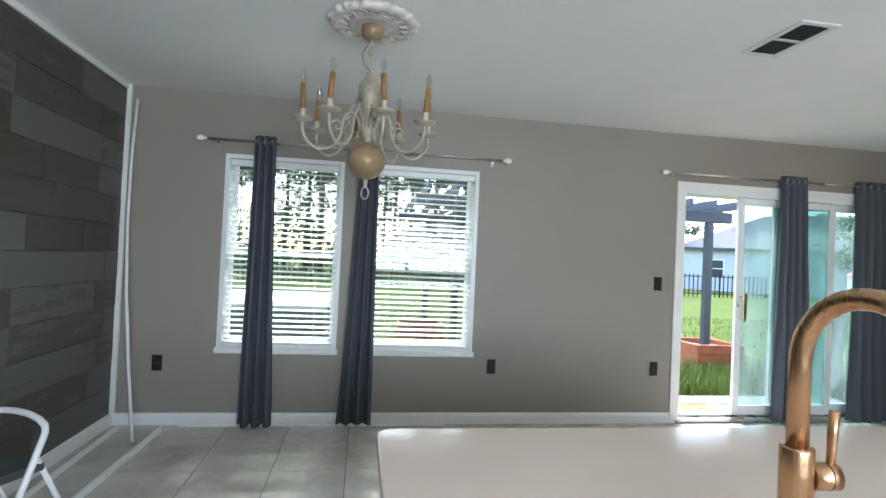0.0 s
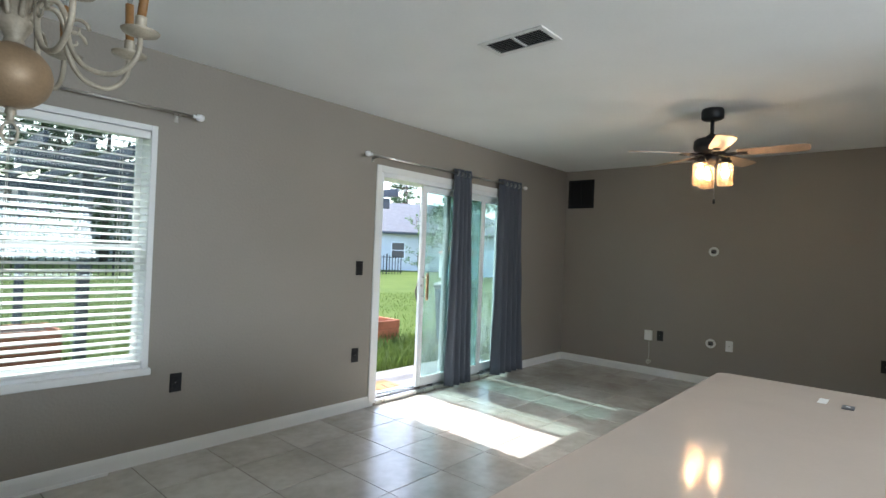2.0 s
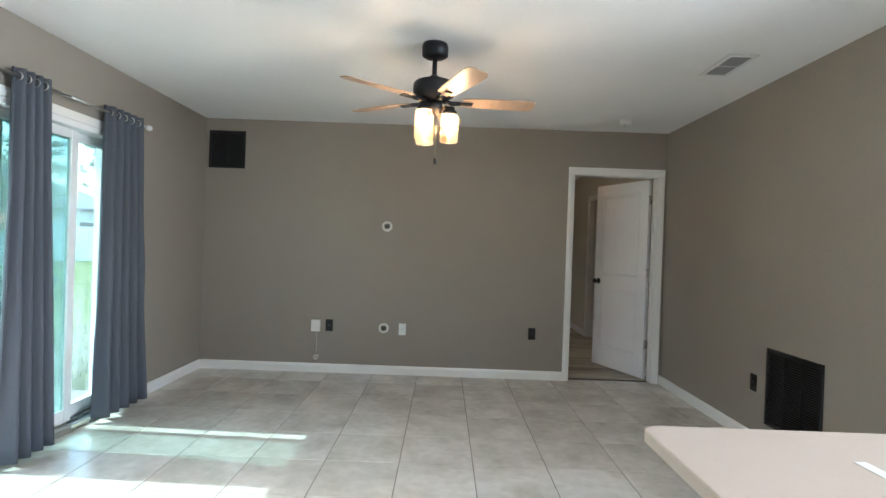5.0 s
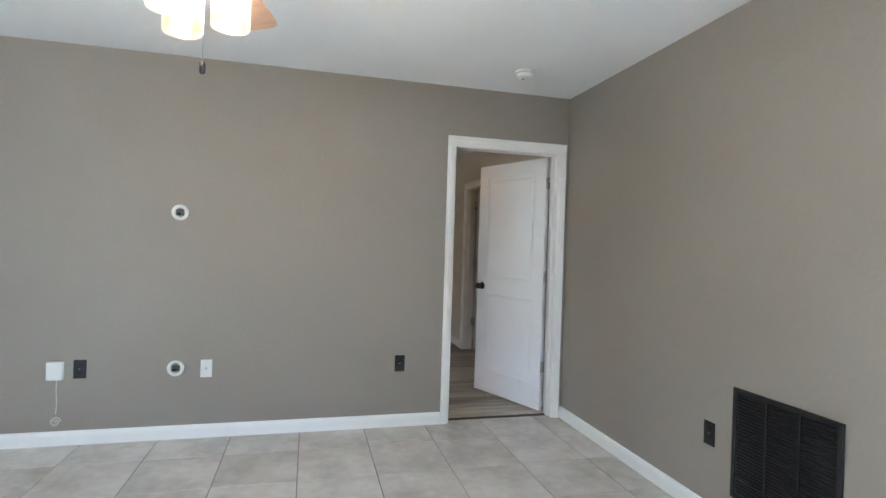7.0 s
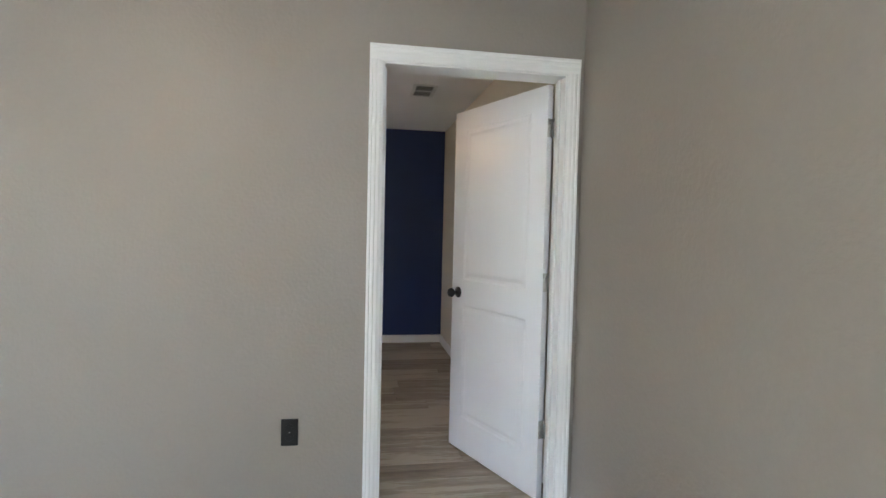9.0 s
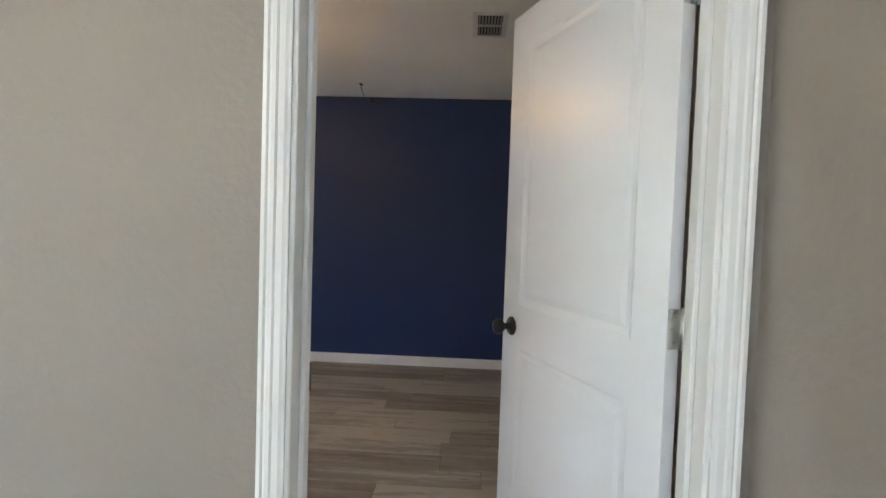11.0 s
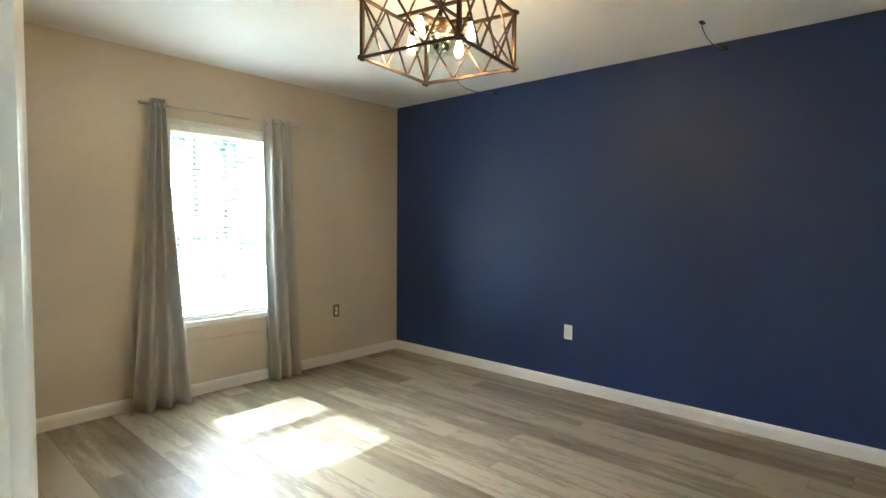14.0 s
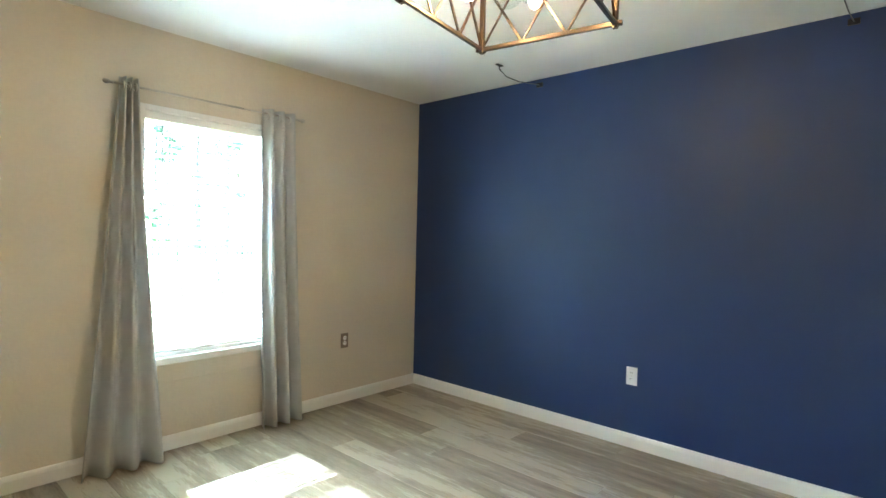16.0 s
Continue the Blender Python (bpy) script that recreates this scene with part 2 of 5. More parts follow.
def tube(bm, pts, r, sides=10, closed=False, taper=None):
    """A round tube along points."""
    pts = [Vector(p) for p in pts]
    n = len(pts)
    rings = []
    up = None
    for i, p in enumerate(pts):
        if closed:
            d = pts[(i + 1) % n] - pts[i - 1]
        else:
            d = pts[min(i + 1, n - 1)] - pts[max(i - 1, 0)]
        d.normalize()
        if up is None:
            up = Vector((0, 0, 1)) if abs(d.z) < 0.9 else Vector((1, 0, 0))
        a = d.cross(up).normalized()
        b = a.cross(d).normalized()
        up = b
        rad = r if taper is None else r * taper[i]
        rings.append([bm.verts.new(p + (a * math.cos(2 * math.pi * k / sides) + b * math.sin(2 * math.pi * k / sides)) * rad) for k in range(sides)])
    for i in range(n if closed else n - 1):
        A, B = rings[i], rings[(i + 1) % n]
        for k in range(sides):
            f = bm.faces.new((A[k], A[(k + 1) % sides], B[(k + 1) % sides], B[k])); f.smooth = True
    if not closed:
        bm.faces.new(rings[0][::-1]); bm.faces.new(rings[-1])
    return bm


def TUBE(pts, r, sides=10, closed=False, taper=None):
    return tube(bmesh.new(), pts, r, sides, closed, taper)


def lathe(bm, prof, sides=24, at=(0, 0, 0), wob=None):
    """A turned shape from (radius, height) pairs."""
    rings = []
    for r, z in prof:
        ring = []
        for k in range(sides):
            a = 2 * math.pi * k / sides
            rr = r * (wob(a, r) if wob else 1)
            ring.append(bm.verts.new((at[0] + rr * math.cos(a), at[1] + rr * math.sin(a), at[2] + z)))
        rings.append(ring)
    for A, B in zip(rings, rings[1:]):
        for k in range(sides):
            f = bm.faces.new((A[k], A[(k + 1) % sides], B[(k + 1) % sides], B[k])); f.smooth = True
    bm.faces.new(rings[0][::-1]); bm.faces.new(rings[-1])
    return bm


def LATHE(prof, sides=24, at=(0, 0, 0), wob=None):
    return lathe(bmesh.new(), prof, sides, at, wob)


def thing(name, loc, label, category, group="", rz=0.0, kind=""):
    ob = new(name)
    ob.empty_display_size = 0.1
    ob.matrix_basis = pose(*loc, 0, 0, rz)
    return tagged(ob, label, category, group, kind)


def part(name, bm, material, parent=None, label=""):
    me = bpy.data.meshes.new(name)
    bmesh.ops.recalc_face_normals(bm, faces=bm.faces)
    bm.to_mesh(me); bm.free()
    me.materials.append(material)
    ob = new(name, me)
    if parent is not None:
        ob.parent = parent
    if label:
        ob["label"] = label
    return ob


def solo(name, bm, material, label, category, group="", kind=""):
    """A thing of one mesh, with its origin at its base."""
    cs = [v.co for v in bm.verts]
    c = Vector(((min(v.x for v in cs) + max(v.x for v in cs)) / 2, (min(v.y for v in cs) + max(v.y for v in cs)) / 2, min(v.z for v in cs)))
    for v in bm.verts:
        v.co -= c
    ob = part(name, bm, material)
    ob.location = c
    return tagged(ob, label, category, group, kind)


def structure(name, bm, material, label, category):
    return tagged(part(name, bm, material), label, category, kind="structure")


def slab_with_holes(axis, p0, p1, a0, a1, z0, z1, holes):
    """A wall between p0 and p1 across, a0 to a1 along, with openings (a, b, za, zb) through it."""
    bm = bmesh.new()
    As = sorted({a0, a1, *[h[0] for h in holes], *[h[1] for h in holes]})
    Zs = sorted({z0, z1, *[h[2] for h in holes], *[h[3] for h in holes]})
    As = [a for a in As if a0 <= a <= a1]; Zs = [z for z in Zs if z0 <= z <= z1]
    solid = {}
    for i in range(len(As) - 1):
        for j in range(len(Zs) - 1):
            ca, cz = (As[i] + As[i + 1]) / 2, (Zs[j] + Zs[j + 1]) / 2
            solid[i, j] = not any(h[0] < ca < h[1] and h[2] < cz < h[3] for h in holes)
    vc = {}
    def V(p, a, z):
        k = (round(p, 4), round(a, 4), round(z, 4))
        if k not in vc:
            vc[k] = bm.verts.new((a, p, z) if axis == "x" else (p, a, z))
        return vc[k]
    for (i, j), s in solid.items():
        if not s:
            continue
        A, B, C, D = As[i], As[i + 1], Zs[j], Zs[j + 1]
        for p in (p0, p1):
            bm.faces.new((V(p, A, C), V(p, B, C), V(p, B, D), V(p, A, D)))
        if not solid.get((i - 1, j)):
            bm.faces.new((V(p0, A, C), V(p1, A, C), V(p1, A, D), V(p0, A, D)))
        if not solid.get((i + 1, j)):
            bm.faces.new((V(p0, B, C), V(p1, B, C), V(p1, B, D), V(p0, B, D)))
        if not solid.get((i, j - 1)):
            bm.faces.new((V(p0, A, C), V(p1, A, C), V(p1, B, C), V(p0, B, C)))
        if not solid.get((i, j + 1)):
            bm.faces.new((V(p0, A, D), V(p1, A, D), V(p1, B, D), V(p0, B, D)))
    return bm

# ---------- the shell ----------
H = 2.47            # ceiling height
FL = -0.02          # finished floor
XW, XE = -1.46, 6.30   # dining and living room, west and east faces
YN, YS = 4.25, -0.342  # window wall and grille wall
XB0, XB1 = 6.425, 10.10  # bedroom
YBN, YBS = 4.21, -0.34
YO = 4.46           # outer face
WINS = [(-0.76, 0.125), (0.325, 1.20)]
WZ0, WZ1 = 0.545, 2.015
SL0, SL1, SLZ = 3.0, 5.02, 2.0
BW0, BW1, BZ0, BZ1 = 7.845, 8.71, 0.535, 2.03
DY0, DY1, DZ = -0.270, 0.583, 2.045

structure("wall_north", slab_with_holes("x", YN, YO, XW - 0.15, 6.36, FL, H, [(a, b, WZ0, WZ1) for a, b in WINS] + [(SL0, SL1, 0, SLZ)]), M_TAUPE, "taupe painted plaster wall with windows", "wall")
structure("wall_bedroom_north", slab_with_holes("x", YBN, YO, 6.362, 10.3, FL, H, [(BW0, BW1, BZ0, BZ1)]), M_GREIGE, "greige painted bedroom wall with a window", "wall")
structure("wall_east", slab_with_holes("y", XE, 6.36, YS - 0.2, YN - 0.001, FL, H, [(DY0, DY1, FL - 0.01, DZ)]), M_TAUPE, "taupe painted wall with a doorway", "wall")
structure("wall_bedroom_west", slab_with_holes("y", 6.362, XB0, YBS - 0.2, YBN - 0.001, FL, H, [(DY0, DY1, FL - 0.01, DZ)]), M_GREIGE, "greige painted bedroom wall with a doorway", "wall")
structure("wall_bedroom_east", BOX(XB1, 10.3, YBS - 0.4, YBN - 0.001, FL, H), M_NAVY, "navy blue painted accent wall", "wall")
structure("wall_bedroom_south", slab_with_holes("x", YBS - 0.12, YBS, XB0 + 0.001, XB1 - 0.001, FL, H, [(8.22, 8.99, FL - 0.01, 2.04)]), M_GREIGE, "greige painted bedroom wall with a doorway", "wall")
structure("wall_closet", slab_with_holes("x", YBS - 1.3, YBS - 1.2, 7.6, 9.6, FL, H, []), M_GREIGE, "plain wall of a small side room", "wall")
structure("wall_closet_west", BOX(7.5, 7.6, YBS - 1.3, YBS - 0.121, FL, H), M_GREIGE, "plain wall of a small side room", "wall")
structure("wall_closet_east", BOX(9.6, 9.7, YBS - 1.3, YBS - 0.121, FL, H), M_GREIGE, "plain wall of a small side room", "wall")
structure("wall_south", BOX(3.0, XE - 0.001, YS - 0.15, YS, FL, H), M_TAUPE, "taupe painted wall with a black grille", "wall")
structure("wall_kitchen_east", BOX(3.0, 3.12, -2.7, YS - 0.151, FL, H), M_TAUPE, "taupe painted kitchen wall", "wall")
# unseen wall; its wide opening is invented to hold the fill lamp
structure("wall_kitchen_south", slab_with_holes("x", -2.7, -2.55, XW - 0.15, 2.999, FL, H, [(0.1, 2.7, 0.9, 2.1)]), M_TAUPE, "taupe painted unseen kitchen wall with an opening added for the fill lamp", "wall")
structure("wall_west", BOX(XW - 0.15, XW - 0.016, -2.549, YN - 0.001, FL, H), M_TAUPE, "wall behind weathered boards", "wall")
structure("ceiling", BOX(XW - 0.15, 6.361, -2.7, YO, H, H + 0.12), M_CEIL, "white textured ceiling", "ceiling")
structure("ceiling_bedroom", BOX(6.363, 10.3, -1.75, YO, H, H + 0.12), M_CEIL, "white textured bedroom ceiling", "ceiling")
tile_floor = structure("floor", BOX(XW - 0.15, 6.372, -2.7, YO, -0.12, FL - 0.003), M_GROUT, "beige porcelain tile floor with brown grout", "floor")
plank_floor = structure("floor_bedroom", BOX(6.373, 10.3, -1.75, YO, -0.12, FL - 0.002), M_PLANKGAP, "grey-brown wood-look plank floor", "floor")


def baseboard(x0, x1, y0, y1, side, mname="baseboard"):
    """A strip with a rounded top; side: which way the room lies."""
    bm = bmesh.new()
    t, h = 0.014, 0.088
    prof = [(0, 0), (t, 0), (t, h - 0.025), (t * 0.75, h - 0.012), (t * 0.45, h - 0.004), (0, h)]
    vs = []
    for (px, py) in ((x0, y0), (x1, y1)):
        vs.append([bm.verts.new((px + side[0] * d, py + side[1] * d, FL + z)) for d, z in prof])
    n = len(prof)
    for k in range(n):
        bm.faces.new((vs[0][k], vs[0][(k + 1) % n], vs[1][(k + 1) % n], vs[1][k]))
    bm.faces.new(vs[0]); bm.faces.new(vs[1])
    return structure(mname, bm, M_TRIM, "white painted baseboard", "baseboard")


baseboard(XW, SL0 - 0.052, YN, YN, (0, -1))
baseboard(SL1 + 0.052, XE, YN, YN, (0, -1))
baseboard(XE, XE, YN - 0.014, DY1 + 0.052, (-1, 0))
baseboard(3.0, XE, YS, YS, (0, 1))
baseboard(XW + 0.001, XW + 0.001, 0.0, YN - 0.014, (1, 0))
baseboard(XB0, XB1, YBN, YBN, (0, -1))
baseboard(XB1, XB1, YBN - 0.014, YBS, (-1, 0))
baseboard(XB0, 8.155, YBS, YBS, (0, 1))
baseboard(9.055, XB1 - 0.014, YBS, YBS, (0, 1))
baseboard(XB0, XB0, YBN - 0.014, DY1 + 0.052, (1, 0))


# ---------- door openings ----------
CASING = ((0.0, 0.011), (0.04, 0.017), (0.19, 0.018), (0.27, 0.0145), (0.35, 0.0165), (0.5, 0.0165), (0.58, 0.013), (0.8, 0.012), (0.9, 0.0095), (1.0, 0.008))


def casing_strip(at, out, a0, a1, e0, e1, place):
    """Moulded trim: the profile runs from a0 (thick edge) to a1 across the strip and is drawn out from e0 to e1."""
    bm = bmesh.new()
    prof = [(a0, at)] + [(a0 + (a1 - a0) * f, at + out * d) for f, d in CASING] + [(a1, at)]
    ends = [[bm.verts.new(place(p, a, e)) for a, p in prof] for e in (e0, e1)]
    n = len(prof)
    for k in range(n):
        bm.faces.new((ends[0][k], ends[0][(k + 1) % n], ends[1][(k + 1) % n], ends[1][k]))
    bm.faces.new(ends[0]); bm.faces.new(ends[1])
    return bm


def casing_leg(axis, at, out, a0, a1, z0, z1):
    """An upright piece. axis: the direction across the opening; out: towards the room."""
    return casing_strip(at, out, a0, a1, z0, z1, (lambda p, a, e: (p, a, e)) if axis == "y" else (lambda p, a, e: (a, p, e)))


def casing_head(axis, at, out, a0, a1, z0, z1):
    return casing_strip(at, out, z1, z0, a0, a1, (lambda p, a, e: (p, e, a)) if axis == "y" else (lambda p, a, e: (e, p, a)))


def door_frame(name, axis, faces, a0, a1, z1, label):
    """Jambs through the wall, a stop, and casings on both faces. faces: (low, high) across the wall."""
    th = thing(name, (0, 0, 0), label, "door frame", kind="structure")
    p0, p1 = faces
    def bx(pa, pb, aa, ab, za, zb):
        return BOX(pa, pb, aa, ab, za, zb, 0.002) if axis == "y" else BOX(aa, ab, pa, pb, za, zb, 0.002)
    part("jamb", bx(p0, p1, a0, a0 + 0.016, FL, z1), M_TRIM, th)
    part("jamb", bx(p0, p1, a1 - 0.016, a1, FL, z1), M_TRIM, th)
    part("head_jamb", bx(p0, p1, a0 + 0.016, a1 - 0.016, z1 - 0.016, z1), M_TRIM, th)
    s0 = p0 + (p1 - p0) * 0.42
    part("door_stop", bx(s0, s0 + 0.03, a1 - 0.028, a1 - 0.0165, FL, z1 - 0.0165), M_TRIM, th)
    part("door_stop", bx(s0, s0 + 0.03, a0 + 0.0165, a0 + 0.028, FL, z1 - 0.0165), M_TRIM, th)
    w = 0.05
    for at, out in ((p0, -1), (p1, 1)):
        part("casing", casing_leg(axis, at, out, a1 + w, a1 - 0.006, FL, z1 - 0.006), M_TRIM, th)
        part("casing", casing_leg(axis, at, out, a0 - w, a0 + 0.006, FL, z1 - 0.006), M_TRIM, th)
        part("casing", casing_head(axis, at, out, a0 - w, a1 + w, z1 - 0.006, z1 + 0.063), M_TRIM, th)
    return th


bed_frame = door_frame("door_frame_1", "y", (6.30, 6.425), DY0, DY1, DZ, "white moulded door casing and jambs round the bedroom doorway")
part("strike_plate", BOX(6.372, 6.4255, DY1 - 0.0185, DY1 - 0.0155, 0.90, 0.965, 0.0008), M_BLACKM, bed_frame, "dark strike plate")
door_frame("door_frame_2", "x", (YBS - 0.12, YBS), 8.22, 8.99, 2.04, "white door casing round the bedroom side doorway")


def panel_leaf(w, h, t):
    """A two-panel moulded leaf from the hinge edge along +x, its body towards +y; both faces moulded."""
    bm = bmesh.new()
    box(bm, 0, w, 0.006, t - 0.006, 0, h)
    st, top, mid, bot = 0.115, 0.115, 0.12, 0.2
    zmid = 0.88
    rails = [(0, st, 0, h), (w - st, w, 0, h), (st, w - st, 0, bot), (st, w - st, zmid, zmid + mid + 0.03), (st, w - st, h - top, h)]
    for y0, y1 in ((0, 0.0062), (t - 0.0062, t)):
        for a, b, c, d in rails:
            box(bm, a, b, y0, y1, c, d)
        for c, d in ((bot, zmid), (zmid + mid + 0.03, h - top)):
            # sloped moulding and raised field
            yo = y0 if y0 == 0 else t
            sg = 1 if y0 == 0 else -1
            loops = []
            for ins, dep in ((0.0, 0.0), (0.010, 0.0045), (0.026, 0.0058), (0.046, 0.0018)):
                loops.append([bm.verts.new((x, yo + sg * dep, z)) for x, z in ((st + ins, c + ins), (w - st - ins, c + ins), (w - st - ins, d - ins), (st + ins, d - ins))])
            for A, B in zip(loops, loops[1:]):
                for k in range(4):
                    bm.faces.new((A[k], A[(k + 1) % 4], B[(k + 1) % 4], B[k]))
            bm.faces.new(loops[-1])
    return bm


def hinge_at(parent, z, d):
    hg = part("hinge", BOX(0.0, 0.003, -0.002, 0.034, z - 0.045, z + 0.045, 0.001), M_STEEL, parent, "satin steel hinge")
    hg.location = (-0.0035, 0, 0)
    part("knuckle", TUBE([(-0.003, -0.006, z - 0.047), (-0.003, -0.006, z + 0.047)], 0.0065, 10), M_STEEL, hg)
    part("jamb_leaf", BOX(-0.036, -0.004, -0.0105, -0.0075, z - 0.045, z + 0.045, 0.001), M_STEEL, hg)
    for zz in (-0.03, 0, 0.03):
        part("screw", LATHE([(0.004, 0), (0.004, 0.0012), (0.002, 0.002)], 8, (0, 0, 0)), M_ROD, hg).matrix_basis = pose(-0.0004, 0.018 + (0.006 if zz == 0 else 0), z + zz, 0, -90, 0)


def knob(parent, x, z, y, sg):
    prof = [(0.033, 0.0), (0.033, 0.004), (0.028, 0.009), (0.013, 0.011), (0.011, 0.03), (0.018, 0.036), (0.027, 0.046), (0.028, 0.056), (0.022, 0.066), (0.008, 0.070)]
    k = part("door_knob", LATHE(prof, 20), M_BLACKM, parent, "dark bronze round knob")
    k.matrix_basis = pose(x, y, z, -90 * sg, 0, 0)


def room_door(name, loc, rz, label, w=0.80, h=2.035):
    th = thing(name, loc, label, "door", kind="structure", rz=rz)
    part("door_leaf", panel_leaf(w, h, 0.035), M_DOOR, th)
    knob(th, w - 0.068, 0.95, 0.035, 1)
    knob(th, w - 0.068, 0.95, 0.0, -1)
    for z in (0.35, 1.08, 1.83):
        hinge_at(th, z, 1)
    return th


room_door("door_1", (6.446, -0.254, FL + 0.012), 22.5, "white two-panel bedroom door standing open")
room_door("door_2", (8.93, YBS - 0.13, FL + 0.012), -100, "white side-room door standing open", 0.74)


# ---------- windows with blinds ----------
def sash_window(name, x0, x1, z0, z1, yin, yout, label, pane_mat=M_GLASS):
    th = thing(name, ((x0 + x1) / 2, yin, z0), label, "window", kind="structure")
    w, h = x1 - x0, z1 - z0
    a, b = -w / 2, w / 2
    f = 0.034
    d = yout - yin
    fr = bmesh.new()
    box(fr, a, a + f, -0.006, d, 0, h, 0.003); box(fr, b - f, b, -0.006, d, 0, h, 0.003)
    box(fr, a + f, b - f, -0.006, d, h - f, h, 0.003); box(fr, a + f, b - f, 0.01, d, 0, f, 0.003)
    part("window_frame", fr, M_VINYL, th)
    part("window_sill", BOX(a - 0.01, b + 0.01, -0.03, 0.01, -0.03, 0.012, 0.005), M_TRIM, th, "white window sill")
    zm = h * 0.495
    for n, (s0, s1, yy) in enumerate(((f, zm + 0.02, d * 0.45), (zm - 0.02, h - f, d * 0.7))):
        sash = bmesh.new()
        x_a, x_b, q = a + f, b - f, 0.032
        box(sash, x_a, x_a + q, yy, yy + 0.03, s0, s1, 0.003); box(sash, x_b - q, x_b, yy, yy + 0.03, s0, s1, 0.003)
        box(sash, x_a + q, x_b - q, yy, yy + 0.03, s0, s0 + q + 0.006, 0.003); box(sash, x_a + q, x_b - q, yy, yy + 0.03, s1 - q, s1, 0.003)
        so = part("sash", sash, M_VINYL, th)
        part("pane", BOX(x_a + q, x_b - q, yy + 0.013, yy + 0.017, s0 + q, s1 - q), pane_mat, so)
    return th


def blind(x0, x1, z0, z1, y, n, label):
    """A raised-slat blind hanging in the window: head rail, open slats, bottom rail, cords and wand."""
    th = thing("window_blind", ((x0 + x1) / 2, y, z0), label, "blind", "window blinds")
    w, h = x1 - x0, z1 - z0
    a, b = -w / 2, w / 2
    part("head_rail", BOX(a, b, -0.022, 0.022, h - 0.045, h, 0.003), M_BLIND, th)
    part("bottom_rail", BOX(a, b, -0.02, 0.02, 0, 0.018, 0.004), M_BLIND, th)
    sl = bpy.data.meshes.new("slat")
    bm = bmesh.new()
    pr = [(-0.022, 0.0), (-0.011, 0.003), (0, 0.004), (0.011, 0.003), (0.022, 0.0)]
    rows = [[bm.verts.new((x, yy, z + dz)) for yy, z in pr] for dz in (0, 0.0022) for x in (a, b)]
    for k in range(4):
        bm.faces.new((rows[0][k], rows[1][k], rows[1][k + 1], rows[0][k + 1])); bm.faces.new((rows[2][k], rows[2][k + 1], rows[3][k + 1], rows[3][k]))
        bm.faces.new((rows[0][k], rows[0][k + 1], rows[2][k + 1], rows[2][k])); bm.faces.new((rows[1][k], rows[3][k], rows[3][k + 1], rows[1][k + 1]))
    for k in (0, 4):
        bm.faces.new((rows[0][k], rows[2][k], rows[3][k], rows[1][k]))
    bmesh.ops.recalc_face_normals(bm, faces=bm.faces)
    bm.to_mesh(sl); bm.free(); sl.materials.append(M_BLIND)
    for i in range(n):
        s = new("slat", sl); s.parent = th
        s.matrix_basis = pose(0, 0, 0.03 + (h - 0.09) * (i + 0.5) / n, 14.5 + random.uniform(-0.6, 0.6), 0, random.uniform(-0.1, 0.1))
    for x in (a + w * 0.18, b - w * 0.18):
        for yy in (-0.024, 0.024):
            part("cord", TUBE([(x, yy, 0.01), (x, yy, h - 0.04)], 0.0011, 5), M_WIRE, th)
    part("tilt_wand", TUBE([(a + 0.09, -0.03, h - 0.05), (a + 0.09, -0.032, h - 0.62)], 0.004, 6), M_GREYP, th, "thin grey tilt wand")
    return th


for i, (a, b) in enumerate(WINS):
    sash_window(f"window_{i + 1}", a, b, WZ0, WZ1, YN, YO, "white vinyl single-hung window")
    blind(a + 0.037, b - 0.037, WZ0 + 0.037, WZ1 - 0.037, YN + 0.028, 31, "white open-slat blind inside a dining window")
sash_window("window_3", BW0, BW1, BZ0, BZ1, YBN, YO, "white vinyl single-hung bedroom window", M_CLEAR)
blind(BW0 + 0.037, BW1 - 0.037, BZ0 + 0.037, BZ1 - 0.037, YBN + 0.028, 31, "white open-slat blind inside the bedroom window")
part_apron = structure("trim", BOX(BW0 - 0.012, BW1 + 0.012, YBN - 0.016, YBN, BZ0 - 0.14, BZ0 - 0.031, 0.004), M_GREIGE, "greige painted apron board below the bedroom window", "trim")


# ---------- sliding door ----------
sd = thing("door_3", (SL0, YN, 0), "white-framed sliding glass patio door slid half open", "sliding door", kind="structure")
W = SL1 - SL0
D = YO - YN
fr = bmesh.new()
box(fr, -0.052, 0.0, -0.014, 0, FL, SLZ + 0.058, 0.003); box(fr, W, W + 0.052, -0.014, 0, FL, SLZ + 0.058, 0.003)
box(fr, 0, W, -0.014, 0, SLZ, SLZ + 0.058, 0.003)
part("casing", fr, M_TRIM, sd)
fr = bmesh.new()
box(fr, 0, 0.035, -0.006, D, 0, SLZ, 0.003); box(fr, W - 0.035, W, -0.006, D, 0, SLZ, 0.003); box(fr, 0.035, W - 0.035, -0.006, D, SLZ - 0.04, SLZ, 0.003)
part("door_frame", fr, M_VINYL, sd)
tr = bmesh.new()
box(tr, 0.035, W - 0.035, -0.004, D, FL, 0.018, 0.002)
for yy in (0.05, 0.085, 0.13):
    box(tr, 0.035, W - 0.035, yy, yy + 0.006, 0.018, 0.03)
part("track", tr, M_STEEL, sd, "aluminium sill track")


